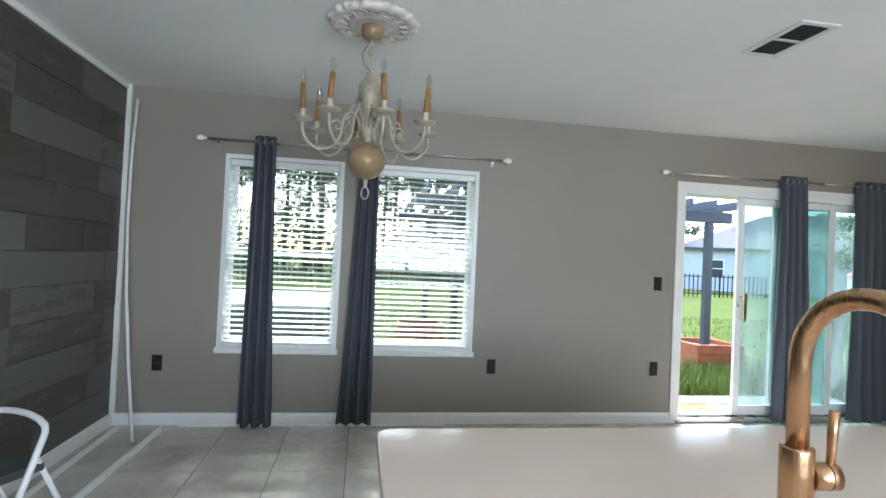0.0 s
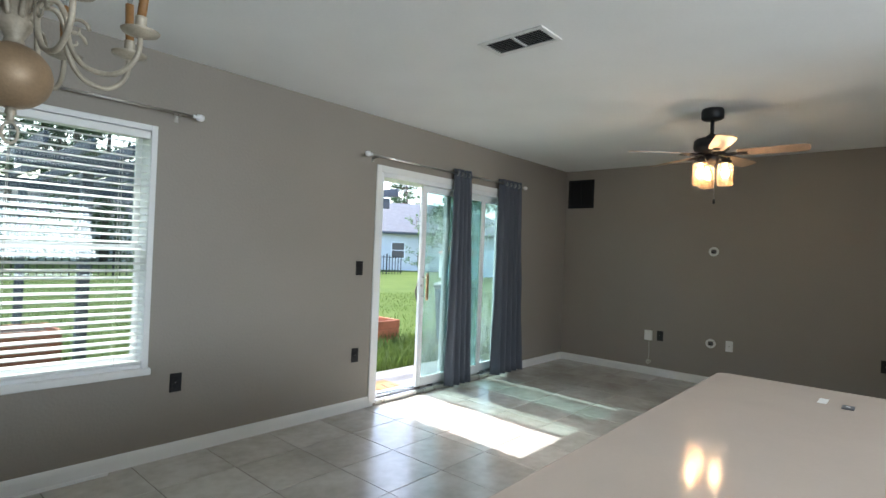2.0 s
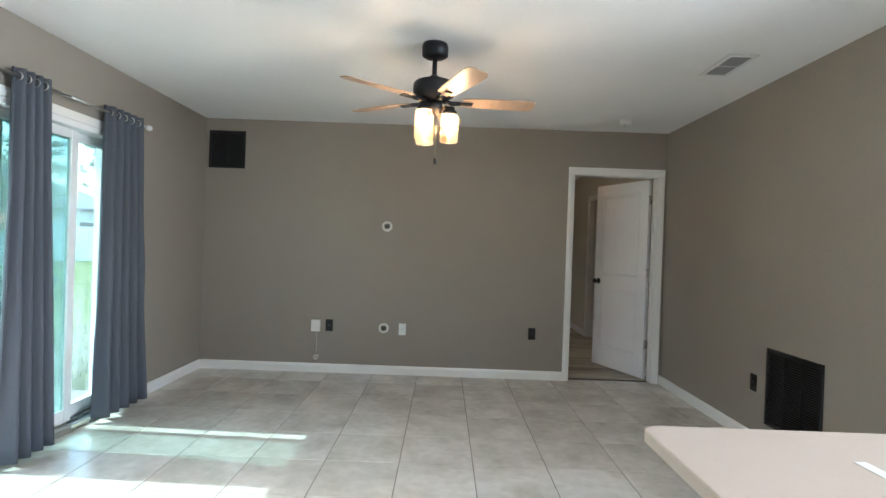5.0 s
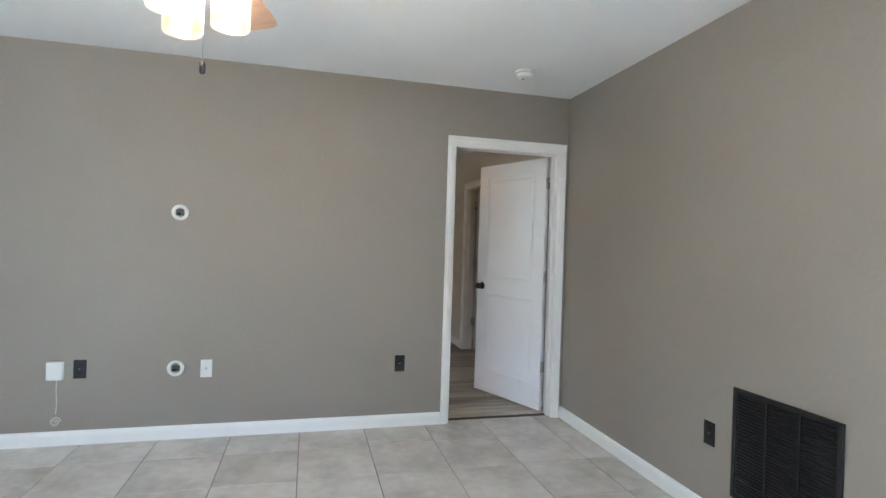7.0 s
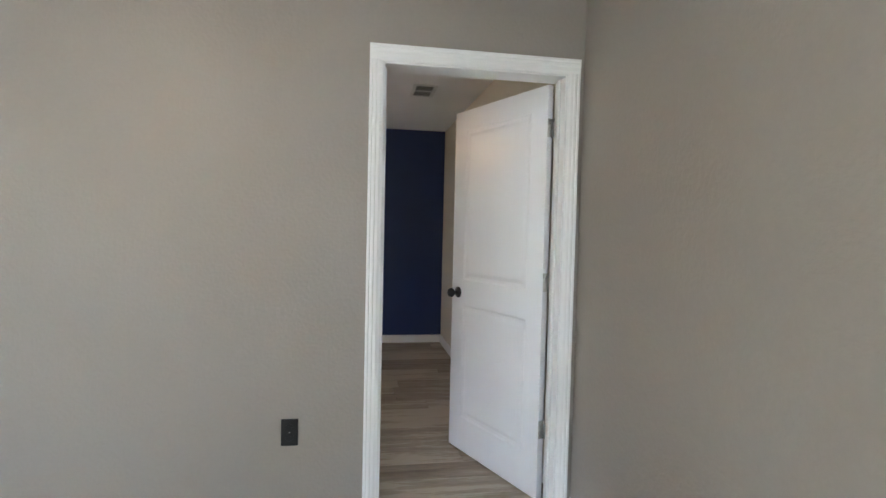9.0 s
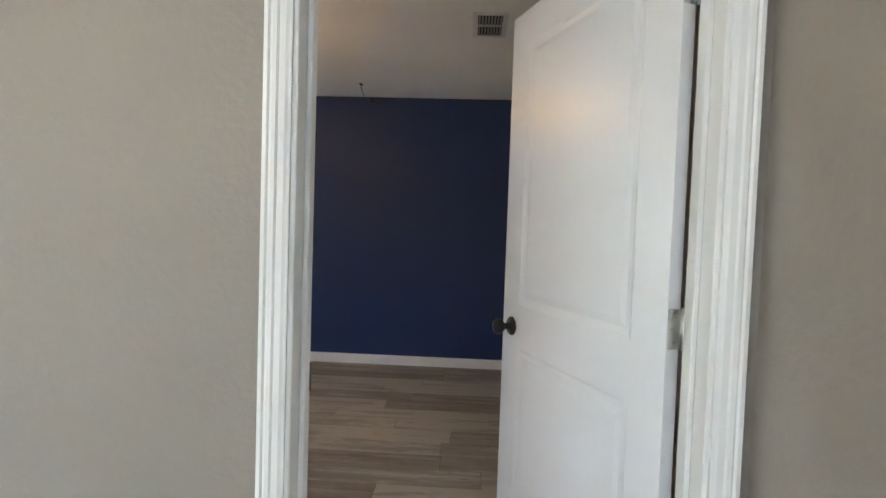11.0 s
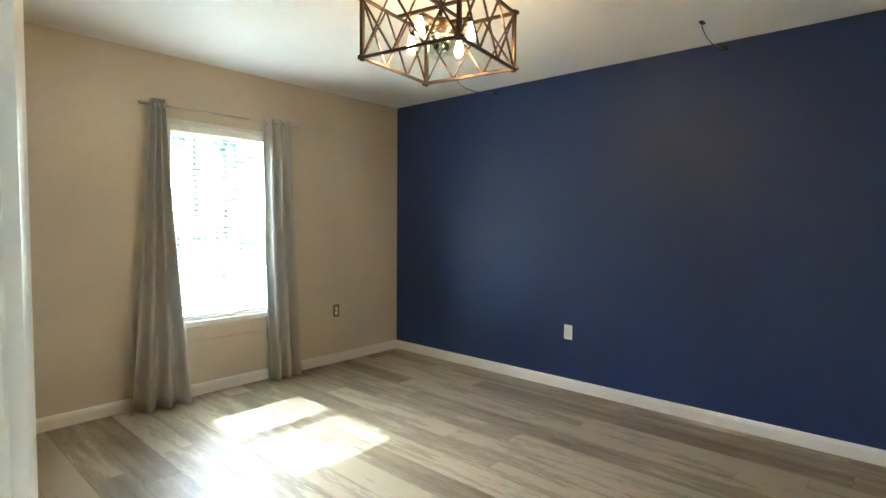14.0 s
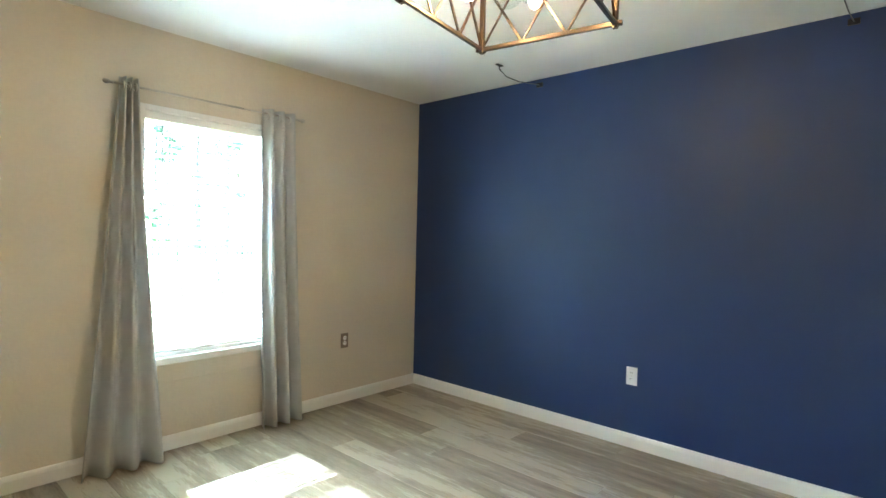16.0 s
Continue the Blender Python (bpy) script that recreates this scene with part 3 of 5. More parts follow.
def slide_panel(x0, x1, y, name, glass_mat, handle):
    s = 0.062
    z0, z1 = 0.03, SLZ - 0.042
    bm = bmesh.new()
    box(bm, x0, x0 + s, y, y + 0.034, z0, z1, 0.003); box(bm, x1 - s, x1, y, y + 0.034, z0, z1, 0.003)
    box(bm, x0 + s, x1 - s, y, y + 0.034, z0, z0 + 0.085, 0.003); box(bm, x0 + s, x1 - s, y, y + 0.034, z1 - 0.06, z1, 0.003)
    p = part(name, bm, M_VINYL, sd)
    g = part("pane", BOX(x0 + s, x1 - s, y + 0.014, y + 0.02, z0 + 0.085, z1 - 0.06), glass_mat, p)
    if handle:
        hb = bmesh.new()
        tube(hb, [(x0 + 0.03, y - 0.001, 0.90), (x0 + 0.05, y - 0.045, 0.90)], 0.006, 8)
        tube(hb, [(x0 + 0.03, y - 0.001, 1.08), (x0 + 0.05, y - 0.045, 1.08)], 0.006, 8)
        part("handle_post", hb, M_ROD, p)
        part("handle", BOX(x0 + 0.037, x0 + 0.063, y - 0.065, y - 0.04, 0.86, 1.12, 0.006), M_BRASS, p, "copper-coloured pull handle")
        part("lock", LATHE([(0.012, 0), (0.012, 0.008), (0.005, 0.012)], 12), M_ROD, p).matrix_basis = pose(x0 + 0.02, y, 1.0, 90, 0, 0)


slide_panel(0.59, 1.585, 0.052, "sliding_panel", M_SLGLASS, True)
slide_panel(0.985, W - 0.036, 0.10, "fixed_panel", M_SLGLASS, False)


# ---------- curtains and rods ----------
def rod(x0, x1, y, wall_y, z, r, finial_mat, fr, label, rod_mat):
    th = thing("curtain_rod", ((x0 + x1) / 2, y, z), label, "curtain rod", "curtain rods")
    L = (x1 - x0) / 2
    part("pole", TUBE([(-L, 0, 0), (L * 0.3, 0, 0)], r, 10), rod_mat, th)
    part("inner_pole", TUBE([(L * 0.3 - 0.05, 0, 0), (L, 0, 0)], r * 0.82, 10), rod_mat, th)
    for s in (-1, 1):
        pr = [(r * 1.2, 0), (r * 1.5, 0.012), (r * 0.9, 0.018), (fr * 0.85, 0.026), (fr, 0.026 + fr * 0.8), (fr * 0.75, 0.026 + fr * 1.6), (fr * 0.2, 0.026 + fr * 1.95)]
        part("finial", LATHE(pr, 10 if fr > 0.02 else 14), finial_mat, th, "faceted clear finial" if fr > 0.02 else "").matrix_basis = pose(s * L, 0, 0, 0, 90 * s, 0)
        bk = bmesh.new()
        tube(bk, [(s * (L - 0.07), wall_y - y - 0.004, -0.012), (s * (L - 0.07), 0, -0.012)], 0.005, 8)
        box(bk, s * (L - 0.07) - 0.012, s * (L - 0.07) + 0.012, wall_y - y - 0.006, wall_y - y, -0.045, 0.02, 0.002)
        tube(bk, [(s * (L - 0.07), math.cos(a) * r * 1.3, -0.002 + math.sin(a) * r * 1.3) for a in [math.pi * k / 6 + math.pi for k in range(7)]], 0.004, 6)
        part("bracket", bk, rod_mat, th)
    return th


def curtain(xt0, xt1, xb0, xb1, y, z0, z1, folds, amp, material, label, seed=0, pull=0.0):
    """A grommet panel: pleats that open towards the hem; thick cloth."""
    rng = random.Random(seed)
    xc = (xb0 + xb1) / 2
    th = thing("curtain", (xc, y, z0), label, "curtain", "curtain panels")
    NX, NZ = folds * 10, 26
    bm = bmesh.new()
    ph = rng.uniform(0, 6)
    grid = []
    for j in range(NZ + 1):
        v = j / NZ
        z = (z1 - z0) * v
        e = (1 - v) ** 1.2
        a = xt0 + (xb0 - xt0) * e; b = xt1 + (xb1 - xt1) * e
        row = []
        for i in range(NX + 1):
            u = i / NX
            w = u + 0.012 * math.sin(5 * v + ph) * (1 - v) + 0.02 * noise.noise((u * 3 + seed, v * 2, seed)) * (1 - v)
            yy = amp * (0.75 + 0.45 * (1 - v)) * math.sin(2 * math.pi * folds * w + 0.6 * math.sin(3 * v + ph) * (1 - v)) + 0.012 * noise.noise((u * 6, v * 5, seed)) * (1 - v * 0.6) + pull * (1 - v) ** 2
            hem = 0.008 * noise.noise((u * 7, seed, 0)) if j == 0 else 0
            row.append(bm.verts.new((a + (b - a) * w - xc, yy, z + max(hem, 0))))
        grid.append(row)
    for j in range(NZ):
        for i in range(NX):
            f = bm.faces.new((grid[j][i], grid[j][i + 1], grid[j + 1][i + 1], grid[j + 1][i])); f.smooth = True
    bmesh.ops.recalc_face_normals(bm, faces=bm.faces)
    bmesh.ops.solidify(bm, geom=bm.faces[:], thickness=0.004)
    part("fabric_panel", bm, material, th)
    ng = max(2, folds)
    for k in range(ng):
        u = (k + 0.5) / ng
        x = xt0 + (xt1 - xt0) * u - xc
        part("grommet", TUBE([(x, 0.022 * math.cos(t), (z1 - z0) - 0.045 + 0.022 * math.sin(t)) for t in [2 * math.pi * q / 14 for q in range(14)]], 0.005, 6, True), M_STEEL, th)
    return th


RODY = 4.175
rod(-0.88, 1.37, RODY, YN, 2.105, 0.009, M_FINIAL, 0.024, "silver rod with clear finials above the dining windows", M_ROD)
rod(2.83, 5.13, RODY, YN, 2.115, 0.009, M_FINIAL, 0.024, "silver rod with clear finials above the sliding door", M_ROD)
LAB = "slate grey grommet curtain panel hanging to the floor"
curtain(-0.54, -0.39, -0.575, -0.33, RODY, FL + 0.006, 2.15, 3, 0.032, M_CURT, LAB, 1)
curtain(0.25, 0.39, 0.155, 0.415, RODY, FL + 0.02, 2.15, 3, 0.032, M_CURT, LAB, 2)
curtain(3.90, 4.14, 3.885, 4.25, RODY, FL + 0.03, 2.16, 4, 0.034, M_CURT, LAB, 3)
curtain(4.66, 5.06, 4.645, 5.2, RODY, FL + 0.03, 2.16, 5, 0.036, M_CURT, LAB, 4)
BROD = 4.135
rod(7.70, 8.83, BROD, YBN, 2.095, 0.006, M_ROD, 0.014, "thin nickel curtain rod above the bedroom window", M_ROD)
LABB = "silver grey grommet curtain panel pooling on the floor"
curtain(7.73, 7.82, 7.55, 7.95, BROD, FL + 0.004, 2.135, 3, 0.042, M_CURTB, LABB, 5, -0.05)
curtain(8.56, 8.80, 8.59, 8.88, BROD, FL + 0.004, 2.125, 3, 0.042, M_CURTB, LABB, 6)


# ---------- island and faucet ----------
IX0, IX1, IY0, IY1, IZ = 0.34, 2.30, 0.33, 1.39, 0.89
isl = thing("kitchen_island", ((IX0 + IX1) / 2, (IY0 + IY1) / 2, FL), "white painted kitchen island base on the tile floor", "kitchen island")
hx, hy = (IX1 - IX0) / 2, (IY1 - IY0) / 2
part("cabinet_body", BOX(-hx + 0.04, hx - 0.06, -hy + 0.03, hy - 0.28, 0.1, IZ - FL - 0.032, 0.004), M_CAB, isl)
part("toe_kick", BOX(-hx + 0.08, hx - 0.1, -hy + 0.09, hy - 0.33, 0.0, 0.1), M_CAB, isl)
for k in range(4):
    w4 = (2 * hx - 0.1) / 4
    d = part("panel", BOX(-hx + 0.05 + k * w4, -hx + 0.04 + (k + 1) * w4 - 0.004, hy - 0.28, hy - 0.262, 0.13, IZ - FL - 0.06, 0.004), M_CAB, isl)
bm = bmesh.new()
cr = 0.035
outline = []
for cx, cy, a0 in ((IX1 - cr, IY1 - cr, 0), (IX0 + cr, IY1 - cr, 90), (IX0 + cr, IY0 + cr, 180), (IX1 - cr, IY0 + cr, 270)):
    for k in range(7):
        a = radians(a0 + k * 15)
        outline.append((cx + cr * math.cos(a), cy + cr * math.sin(a)))
loops = []
for z, ins in ((IZ - 0.03, 0.003), (IZ - 0.027, 0.0), (IZ - 0.004, 0.0), (IZ - 0.001, 0.0015), (IZ, 0.004)):
    cxm, cym = (IX0 + IX1) / 2, (IY0 + IY1) / 2
    loops.append([bm.verts.new((x - math.copysign(ins, x - cxm), y - math.copysign(ins, y - cym), z)) for x, y in outline])
n = len(outline)
for A, B in zip(loops, loops[1:]):
    for k in range(n):
        bm.faces.new((A[k], A[(k + 1) % n], B[(k + 1) % n], B[k]))
bm.faces.new(loops[0]); bm.faces.new(loops[-1])
solo("countertop", bm, M_QUARTZ, "pale warm-white quartz island countertop with rounded corners", "countertop")

fc = thing("kitchen_faucet", (0.956, 0.838, IZ), "brushed copper gooseneck kitchen faucet on the island", "faucet")
part("base", LATHE([(0.03, 0), (0.03, 0.006), (0.026, 0.01)], 28), M_BRASS, fc)
part("sleeve", LATHE([(0.0235, 0.006), (0.0235, 0.149), (0.0225, 0.152), (0.017, 0.1525)], 32), M_BRASS, fc)
pts = [(0, 0, 0.13), (0, 0, 0.285)]
for k in range(1, 19):
    a = math.pi * k / 18
    pts.append((0.012 * k / 18, -0.1 * (1 - math.cos(a)), 0.285 + 0.1 * math.sin(a)))
pts.append((0.013, -0.2, 0.24))
part("spout", TUBE(pts, 0.0155, 20), M_BRASS, fc)
part("spray_head", LATHE([(0.021, 0), (0.0225, 0.03), (0.0225, 0.1), (0.0205, 0.104)], 24, (0.013, -0.2, 0.145)), M_BRASS, fc)
hd = part("handle_hub", TUBE([(0.019, -0.003, 0.122), (0.044, -0.006, 0.122), (0.046, -0.006, 0.122), (0.06, -0.008, 0.122)], 0.0205, 20, taper=[1, 1, 1.02, 1.0]), M_BRASS, fc)
hd.location = (0, 0, -0.014)
part("seam", TUBE([(0.0435, -0.006, 0.122), (0.0455, -0.0062, 0.122)], 0.0208, 20), M_BRONZE, hd)
part("lever", TUBE([(0.052, -0.007, 0.137), (0.054, -0.007, 0.162), (0.0545, -0.007, 0.187), (0.057, -0.007, 0.222)], 0.0075, 12, taper=[0.8, 0.9, 1.0, 1.0]), M_BRASS, hd)
solo("paper_scrap", BOX(2.05, 2.125, 1.02, 1.045, IZ, IZ + 0.0012, 0.0003, ), M_PAPER, "small torn white paper lying on the countertop", "paper")
card = solo("switch_plate", BOX(2.02, 2.07, 0.95, 0.982, IZ, IZ + 0.004, 0.002), M_GREYP, "small grey metal plate lying on the countertop", "plate")
part("hole", LATHE([(0.006, 0), (0.006, 0.0008)], 10, (0, 0, 0.004)), M_WHITEP, card)

# ---------- chandelier ----------
CX, CY = 0.29, 2.74
med = thing("ceiling_medallion", (CX, CY, H - 0.035), "ornate cream plaster ceiling medallion with leafy edge", "medallion")
wobf = lambda a, r: 1 + (0.055 * abs(math.sin(8 * a)) + 0.02 * math.sin(27 * a)) * (1 if r > 0.13 else 0)
part("plaster_disc", LATHE([(0.07, 0.0), (0.085, -0.004), (0.1, 0.004), (0.115, -0.006), (0.125, 0.012), (0.15, 0.018), (0.165, 0.008), (0.185, 0.0), (0.205, 0.006), (0.215, 0.02), (0.205, 0.034)], 160, wob=wobf), M_MEDAL, med)
for k in range(16):
    a = 2 * math.pi * k / 16
    c, s = math.cos(a), math.sin(a)
    lf = bmesh.new()
    tube(lf, [((0.16 + 0.028 * math.cos(t)) * c - 0.024 * math.sin(t) * s, (0.16 + 0.028 * math.cos(t)) * s + 0.024 * math.sin(t) * c, 0.004 + 0.004 * math.sin(2 * t)) for t in [q * 0.62 for q in range(9)]], 0.0075, 6, taper=[1 - 0.08 * q for q in range(9)])
    part("acanthus_scroll", lf, M_MEDAL, med)

ch = thing("chandelier", (CX - 0.005, CY, 1.572), "antique cream eight-arm candle chandelier hanging from a chain", "chandelier")
Z = lambda z: z - 1.58
part("canopy", LATHE([(0.012, Z(2.375)), (0.03, Z(2.385)), (0.05, Z(2.395)), (0.055, Z(2.42)), (0.055, Z(2.449))], 24), M_ANTIQD, ch)
for k in range(4):
    z0 = 2.225 + k * 0.038
    rot = k % 2
    part("chain_link", TUBE([((0.011 * math.cos(t)) * (1 - rot), (0.011 * math.cos(t)) * rot, Z(z0 + 0.024 + 0.024 * math.sin(t))) for t in [2 * math.pi * q / 14 for q in range(14)]], 0.003, 6, True), M_ANTIQ, ch)
part("wire", TUBE([(0.006, 0, Z(2.22)), (-0.035, -0.02, Z(2.25)), (-0.045, -0.02, Z(2.30)), (-0.02, -0.01, Z(2.35)), (0, 0, Z(2.39))], 0.0025, 6), M_GREYP, ch)
part("column", LATHE([(0.006, Z(2.225)), (0.022, Z(2.21)), (0.02, Z(2.19)), (0.036, Z(2.178)), (0.055, Z(2.145)), (0.054, Z(2.10)), (0.047, Z(2.06)), (0.03, Z(2.02)), (0.036, Z(2.0)), (0.03, Z(1.96)), (0.042, Z(1.93)), (0.04, Z(1.91)), (0.022, Z(1.88)), (0.028, Z(1.86))][::-1], 28), M_ANTIQ, ch)
ball = part("ball", LATHE([(0.02, Z(1.685))] + [(0.094 * math.sin(radians(a)), Z(1.775) - 0.092 * math.cos(radians(a))) for a in range(18, 170, 8)] + [(0.02, Z(1.866))], 36), M_ANTIQD, ch)
part("finial", LATHE([(0.006, Z(1.645)), (0.012, Z(1.65)), (0.008, Z(1.66)), (0.014, Z(1.67)), (0.012, Z(1.685))], 16), M_ANTIQ, ch)
part("ring", TUBE([(0.018 * math.cos(t), 0, Z(1.615) + 0.03 * math.sin(t)) for t in [2 * math.pi * q / 18 for q in range(18)]], 0.004, 8, True), M_ANTIQ, ch)
cd_mesh = {}
for k in range(8):
    a = radians(-90 - 33 + 45 * k)
    c, s = math.cos(a), math.sin(a)
    P = lambda r, z: (r * c, r * s, Z(z))
    ctrl = [(0.035, 1.935), (0.06, 1.99), (0.10, 2.0), (0.125, 1.955), (0.135, 1.885), (0.175, 1.825), (0.24, 1.81), (0.285, 1.835), (0.312, 1.88), (0.316, 1.93)]
    fine = []
    for i in range(len(ctrl) - 1):
        p0, p1, p2, p3 = ctrl[max(i - 1, 0)], ctrl[i], ctrl[i + 1], ctrl[min(i + 2, len(ctrl) - 1)]
        for q in range(4):
            t = q / 4
            fine.append(tuple(0.5 * (2 * p1[d] + (p2[d] - p0[d]) * t + (2 * p0[d] - 5 * p1[d] + 4 * p2[d] - p3[d]) * t * t + (3 * p1[d] - p0[d] - 3 * p2[d] + p3[d]) * t ** 3) for d in (0, 1)))
    fine.append(ctrl[-1])
    arm = part("arm", TUBE([P(r, z) for r, z in fine], 0.0078, 8), M_ANTIQ, ch)
    part("scroll", TUBE([P(0.15 + (0.034 - 0.0023 * q) * math.cos(0.55 * q), 1.93 + (0.034 - 0.0023 * q) * math.sin(0.55 * q)) for q in range(13)], 0.006, 6, taper=[1 - 0.04 * q for q in range(13)]), M_ANTIQ, arm)
    part("upper_scroll", TUBE([P(0.07 + (0.024 - 0.0018 * q) * math.cos(2.2 - 0.6 * q), 2.02 + (0.024 - 0.0018 * q) * math.sin(2.2 - 0.6 * q)) for q in range(11)], 0.005, 6), M_ANTIQ, arm)
    at = (0.316 * c, 0.316 * s, -0.034)
    part("drip_pan", LATHE([(0.01, Z(1.962)), (0.022, Z(1.966)), (0.048, Z(1.976)), (0.053, Z(1.983)), (0.05, Z(1.984)), (0.022, Z(1.974)), (0.012, Z(1.99))], 22, at), M_ANTIQ, arm)
    part("candle_cup", LATHE([(0.012, Z(1.974)), (0.014, Z(1.99)), (0.0165, Z(1.995)), (0.0155, Z(2.02)), (0.017, Z(2.025))], 14, at), M_ANTIQ, arm)
    tilt = random.Random(k).uniform(-0.006, 0.006)
    part("candle_sleeve", TUBE([(at[0], at[1], Z(1.986)), (at[0] + tilt, at[1], Z(2.046)), (at[0] + tilt * 2, at[1] + tilt, Z(2.111))], 0.0128, 12), M_WAX, arm, "amber drip candle sleeve")
    part("bulb", LATHE([(0.006, 0), (0.008, 0.012), (0.014, 0.026), (0.0145, 0.034), (0.010, 0.052), (0.004, 0.068), (0.001, 0.072)], 14, (at[0] + tilt * 2, at[1] + tilt, Z(2.112))), M_BULBOFF, arm, "unlit clear candle bulb")

# ---------- ceiling fan ----------
FX, FY = 4.21, 1.94
fan = thing("ceiling_fan", (FX, FY, 1.76), "black ceiling fan with five pale blades and three lit jar shades", "ceiling fan")
Zf = lambda z: z - 1.76
part("canopy", LATHE([(0.02, Zf(2.385)), (0.06, Zf(2.39)), (0.076, Zf(2.40)), (0.078, Zf(2.45)), (0.072, Zf(2.47))], 28), M_BLACKM, fan)
part("downrod", TUBE([(0, 0, Zf(2.27)), (0, 0, Zf(2.39))], 0.014, 12), M_BLACKM, fan)
part("motor_housing", LATHE([(0.05, Zf(2.125)), (0.07, Zf(2.135)), (0.09, Zf(2.15)), (0.118, Zf(2.165)), (0.124, Zf(2.19)), (0.122, Zf(2.23)), (0.108, Zf(2.246)), (0.05, Zf(2.26)), (0.02, Zf(2.285))], 32), M_BLACKM, fan)
part("light_kit_hub", LATHE([(0.015, Zf(2.05)), (0.03, Zf(2.06)), (0.045, Zf(2.08)), (0.055, Zf(2.10)), (0.05, Zf(2.127))], 24), M_BLACKM, fan)
for k in range(5):
    a = -85 + 72 * k
    ir = bmesh.new()
    tube(ir, [(0.06, 0, Zf(2.135)), (0.11, 0, Zf(2.125)), (0.16, 0, Zf(2.128))], 0.013, 8)
    box(ir, 0.14, 0.235, -0.024, 0.024, Zf(2.122), Zf(2.13), 0.004)
    iron = part("blade_iron", ir, M_BLACKM, fan)
    iron.matrix_basis = pose(0, 0, 0, 0, 0, a)
    bl = bmesh.new()
    ou = [(0.17, -0.045), (0.25, -0.055), (0.42, -0.062), (0.56, -0.064), (0.592, -0.056), (0.605, -0.04), (0.608, 0.0), (0.605, 0.04), (0.592, 0.056), (0.56, 0.064), (0.42, 0.062), (0.25, 0.055), (0.17, 0.045)]
    lo = [bl.verts.new((x, y, -0.003)) for x, y in ou]; hi = [bl.verts.new((x, y, 0.003)) for x, y in ou]
    bl.faces.new(lo); bl.faces.new(hi)
    for i in range(len(ou)):
        j = (i + 1) % len(ou)
        bl.faces.new((lo[i], lo[j], hi[j], hi[i]))
    part("fan_blade", bl, M_WOODBLADE, iron, "pale oak blade").matrix_basis = pose(0, 0, Zf(2.136), -11, 0, 0)
for k, a in enumerate((150, 270, 30)):
    c, s = math.cos(radians(a)), math.sin(radians(a))
    at = (0.098 * c, 0.098 * s, 0)
    part("lamp_arm", TUBE([(0.04 * c, 0.04 * s, Zf(2.09)), (0.075 * c, 0.075 * s, Zf(2.105)), (0.098 * c, 0.098 * s, Zf(2.095))], 0.008, 8), M_BLACKM, fan)
    part("socket_cap", LATHE([(0.043, Zf(2.055)), (0.044, Zf(2.075)), (0.03, Zf(2.08)), (0.028, Zf(2.1)), (0.01, Zf(2.104))], 20, at), M_BLACKM, fan)
    sh = part("glass_shade", LATHE([(0.051, Zf(1.895)), (0.054, Zf(1.9)), (0.055, Zf(2.03)), (0.05, Zf(2.05)), (0.042, Zf(2.06)), (0.040, Zf(2.058)), (0.048, Zf(2.048)), (0.0525, Zf(2.03)), (0.0515, Zf(1.9)), (0.0505, Zf(1.895))], 28, at), M_SHADE, fan, "clear jar glass shade")
    sh.visible_shadow = False
    part("bulb", LATHE([(0.004, Zf(1.955)), (0.017, Zf(1.962)), (0.026, Zf(1.98)), (0.025, Zf(2.0)), (0.014, Zf(2.03)), (0.012, Zf(2.055))], 16, at), M_BULB, fan, "glowing warm bulb")
part("pull_chain", TUBE([(0.03, -0.02, Zf(1.80)), (0.03, -0.02, Zf(2.07))], 0.0016, 5), M_ROD, fan)
part("pull_fob", LATHE([(0.004, Zf(1.765)), (0.009, Zf(1.77)), (0.009, Zf(1.795)), (0.004, Zf(1.805))], 12, (0.03, -0.02, 0)), M_BLACKM, fan)

# ---------- bedroom lantern ----------
LX, LY = 8.185, 1.885
lan = thing("ceiling_light", (LX, LY, 2.02), "bronze open-cage square ceiling light with four lit bulbs", "ceiling light", rz=9)
q, zb, zt, t = 0.252, 0.012, 0.272, 0.0065
def bar(name, p, r, tt=t):
    p, r = Vector(p), Vector(r)
    d = r - p
    m = Matrix.Translation(p) @ d.to_track_quat("Z", "Y").to_matrix().to_4x4()
    part(name, BOX(-tt, tt, -tt, tt, 0, d.length, 0.001, m), M_BRONZE, lan)
corners = [(-q, -q), (q, -q), (q, q), (-q, q)]
for i, (x, y) in enumerate(corners):
    x2, y2 = corners[(i + 1) % 4]
    e = Vector((x2 - x, y2 - y, 0)).normalized() * 0.022
    for z in (zb, zt):
        bar("rail", (x - e.x, y - e.y, z), (x2 + e.x, y2 + e.y, z))
    bar("corner_post", (x, y, zb - 0.014), (x, y, zt + 0.014), 0.0075)
    for k in range(3):
        f0, f1 = k / 3, (k + 1) / 3
        A = (x + (x2 - x) * f0, y + (y2 - y) * f0); B = (x + (x2 - x) * f1, y + (y2 - y) * f1)
        bar("brace", (*A, zb), (*B, zt), 0.0035); bar("brace", (*B, zb), (*A, zt), 0.0035)
for a in (0, 90):
    c, s = math.cos(radians(a)), math.sin(radians(a))
    bar("cross_bar", (-q * c, -q * s, zt), (q * c, q * s, zt))
part("stem", TUBE([(0, 0, zt - 0.1), (0, 0, H - 2.02 - 0.02)], 0.009, 12), M_BRONZE, lan)
part("canopy", LATHE([(0.02, H - 2.02 - 0.03), (0.06, H - 2.02 - 0.022), (0.066, H - 2.02)], 28), M_BRONZE, lan)
part("hub", LATHE([(0.02, 0.16), (0.045, 0.165), (0.055, 0.178), (0.055, 0.2), (0.03, 0.215)], 24), M_BRONZE, lan)
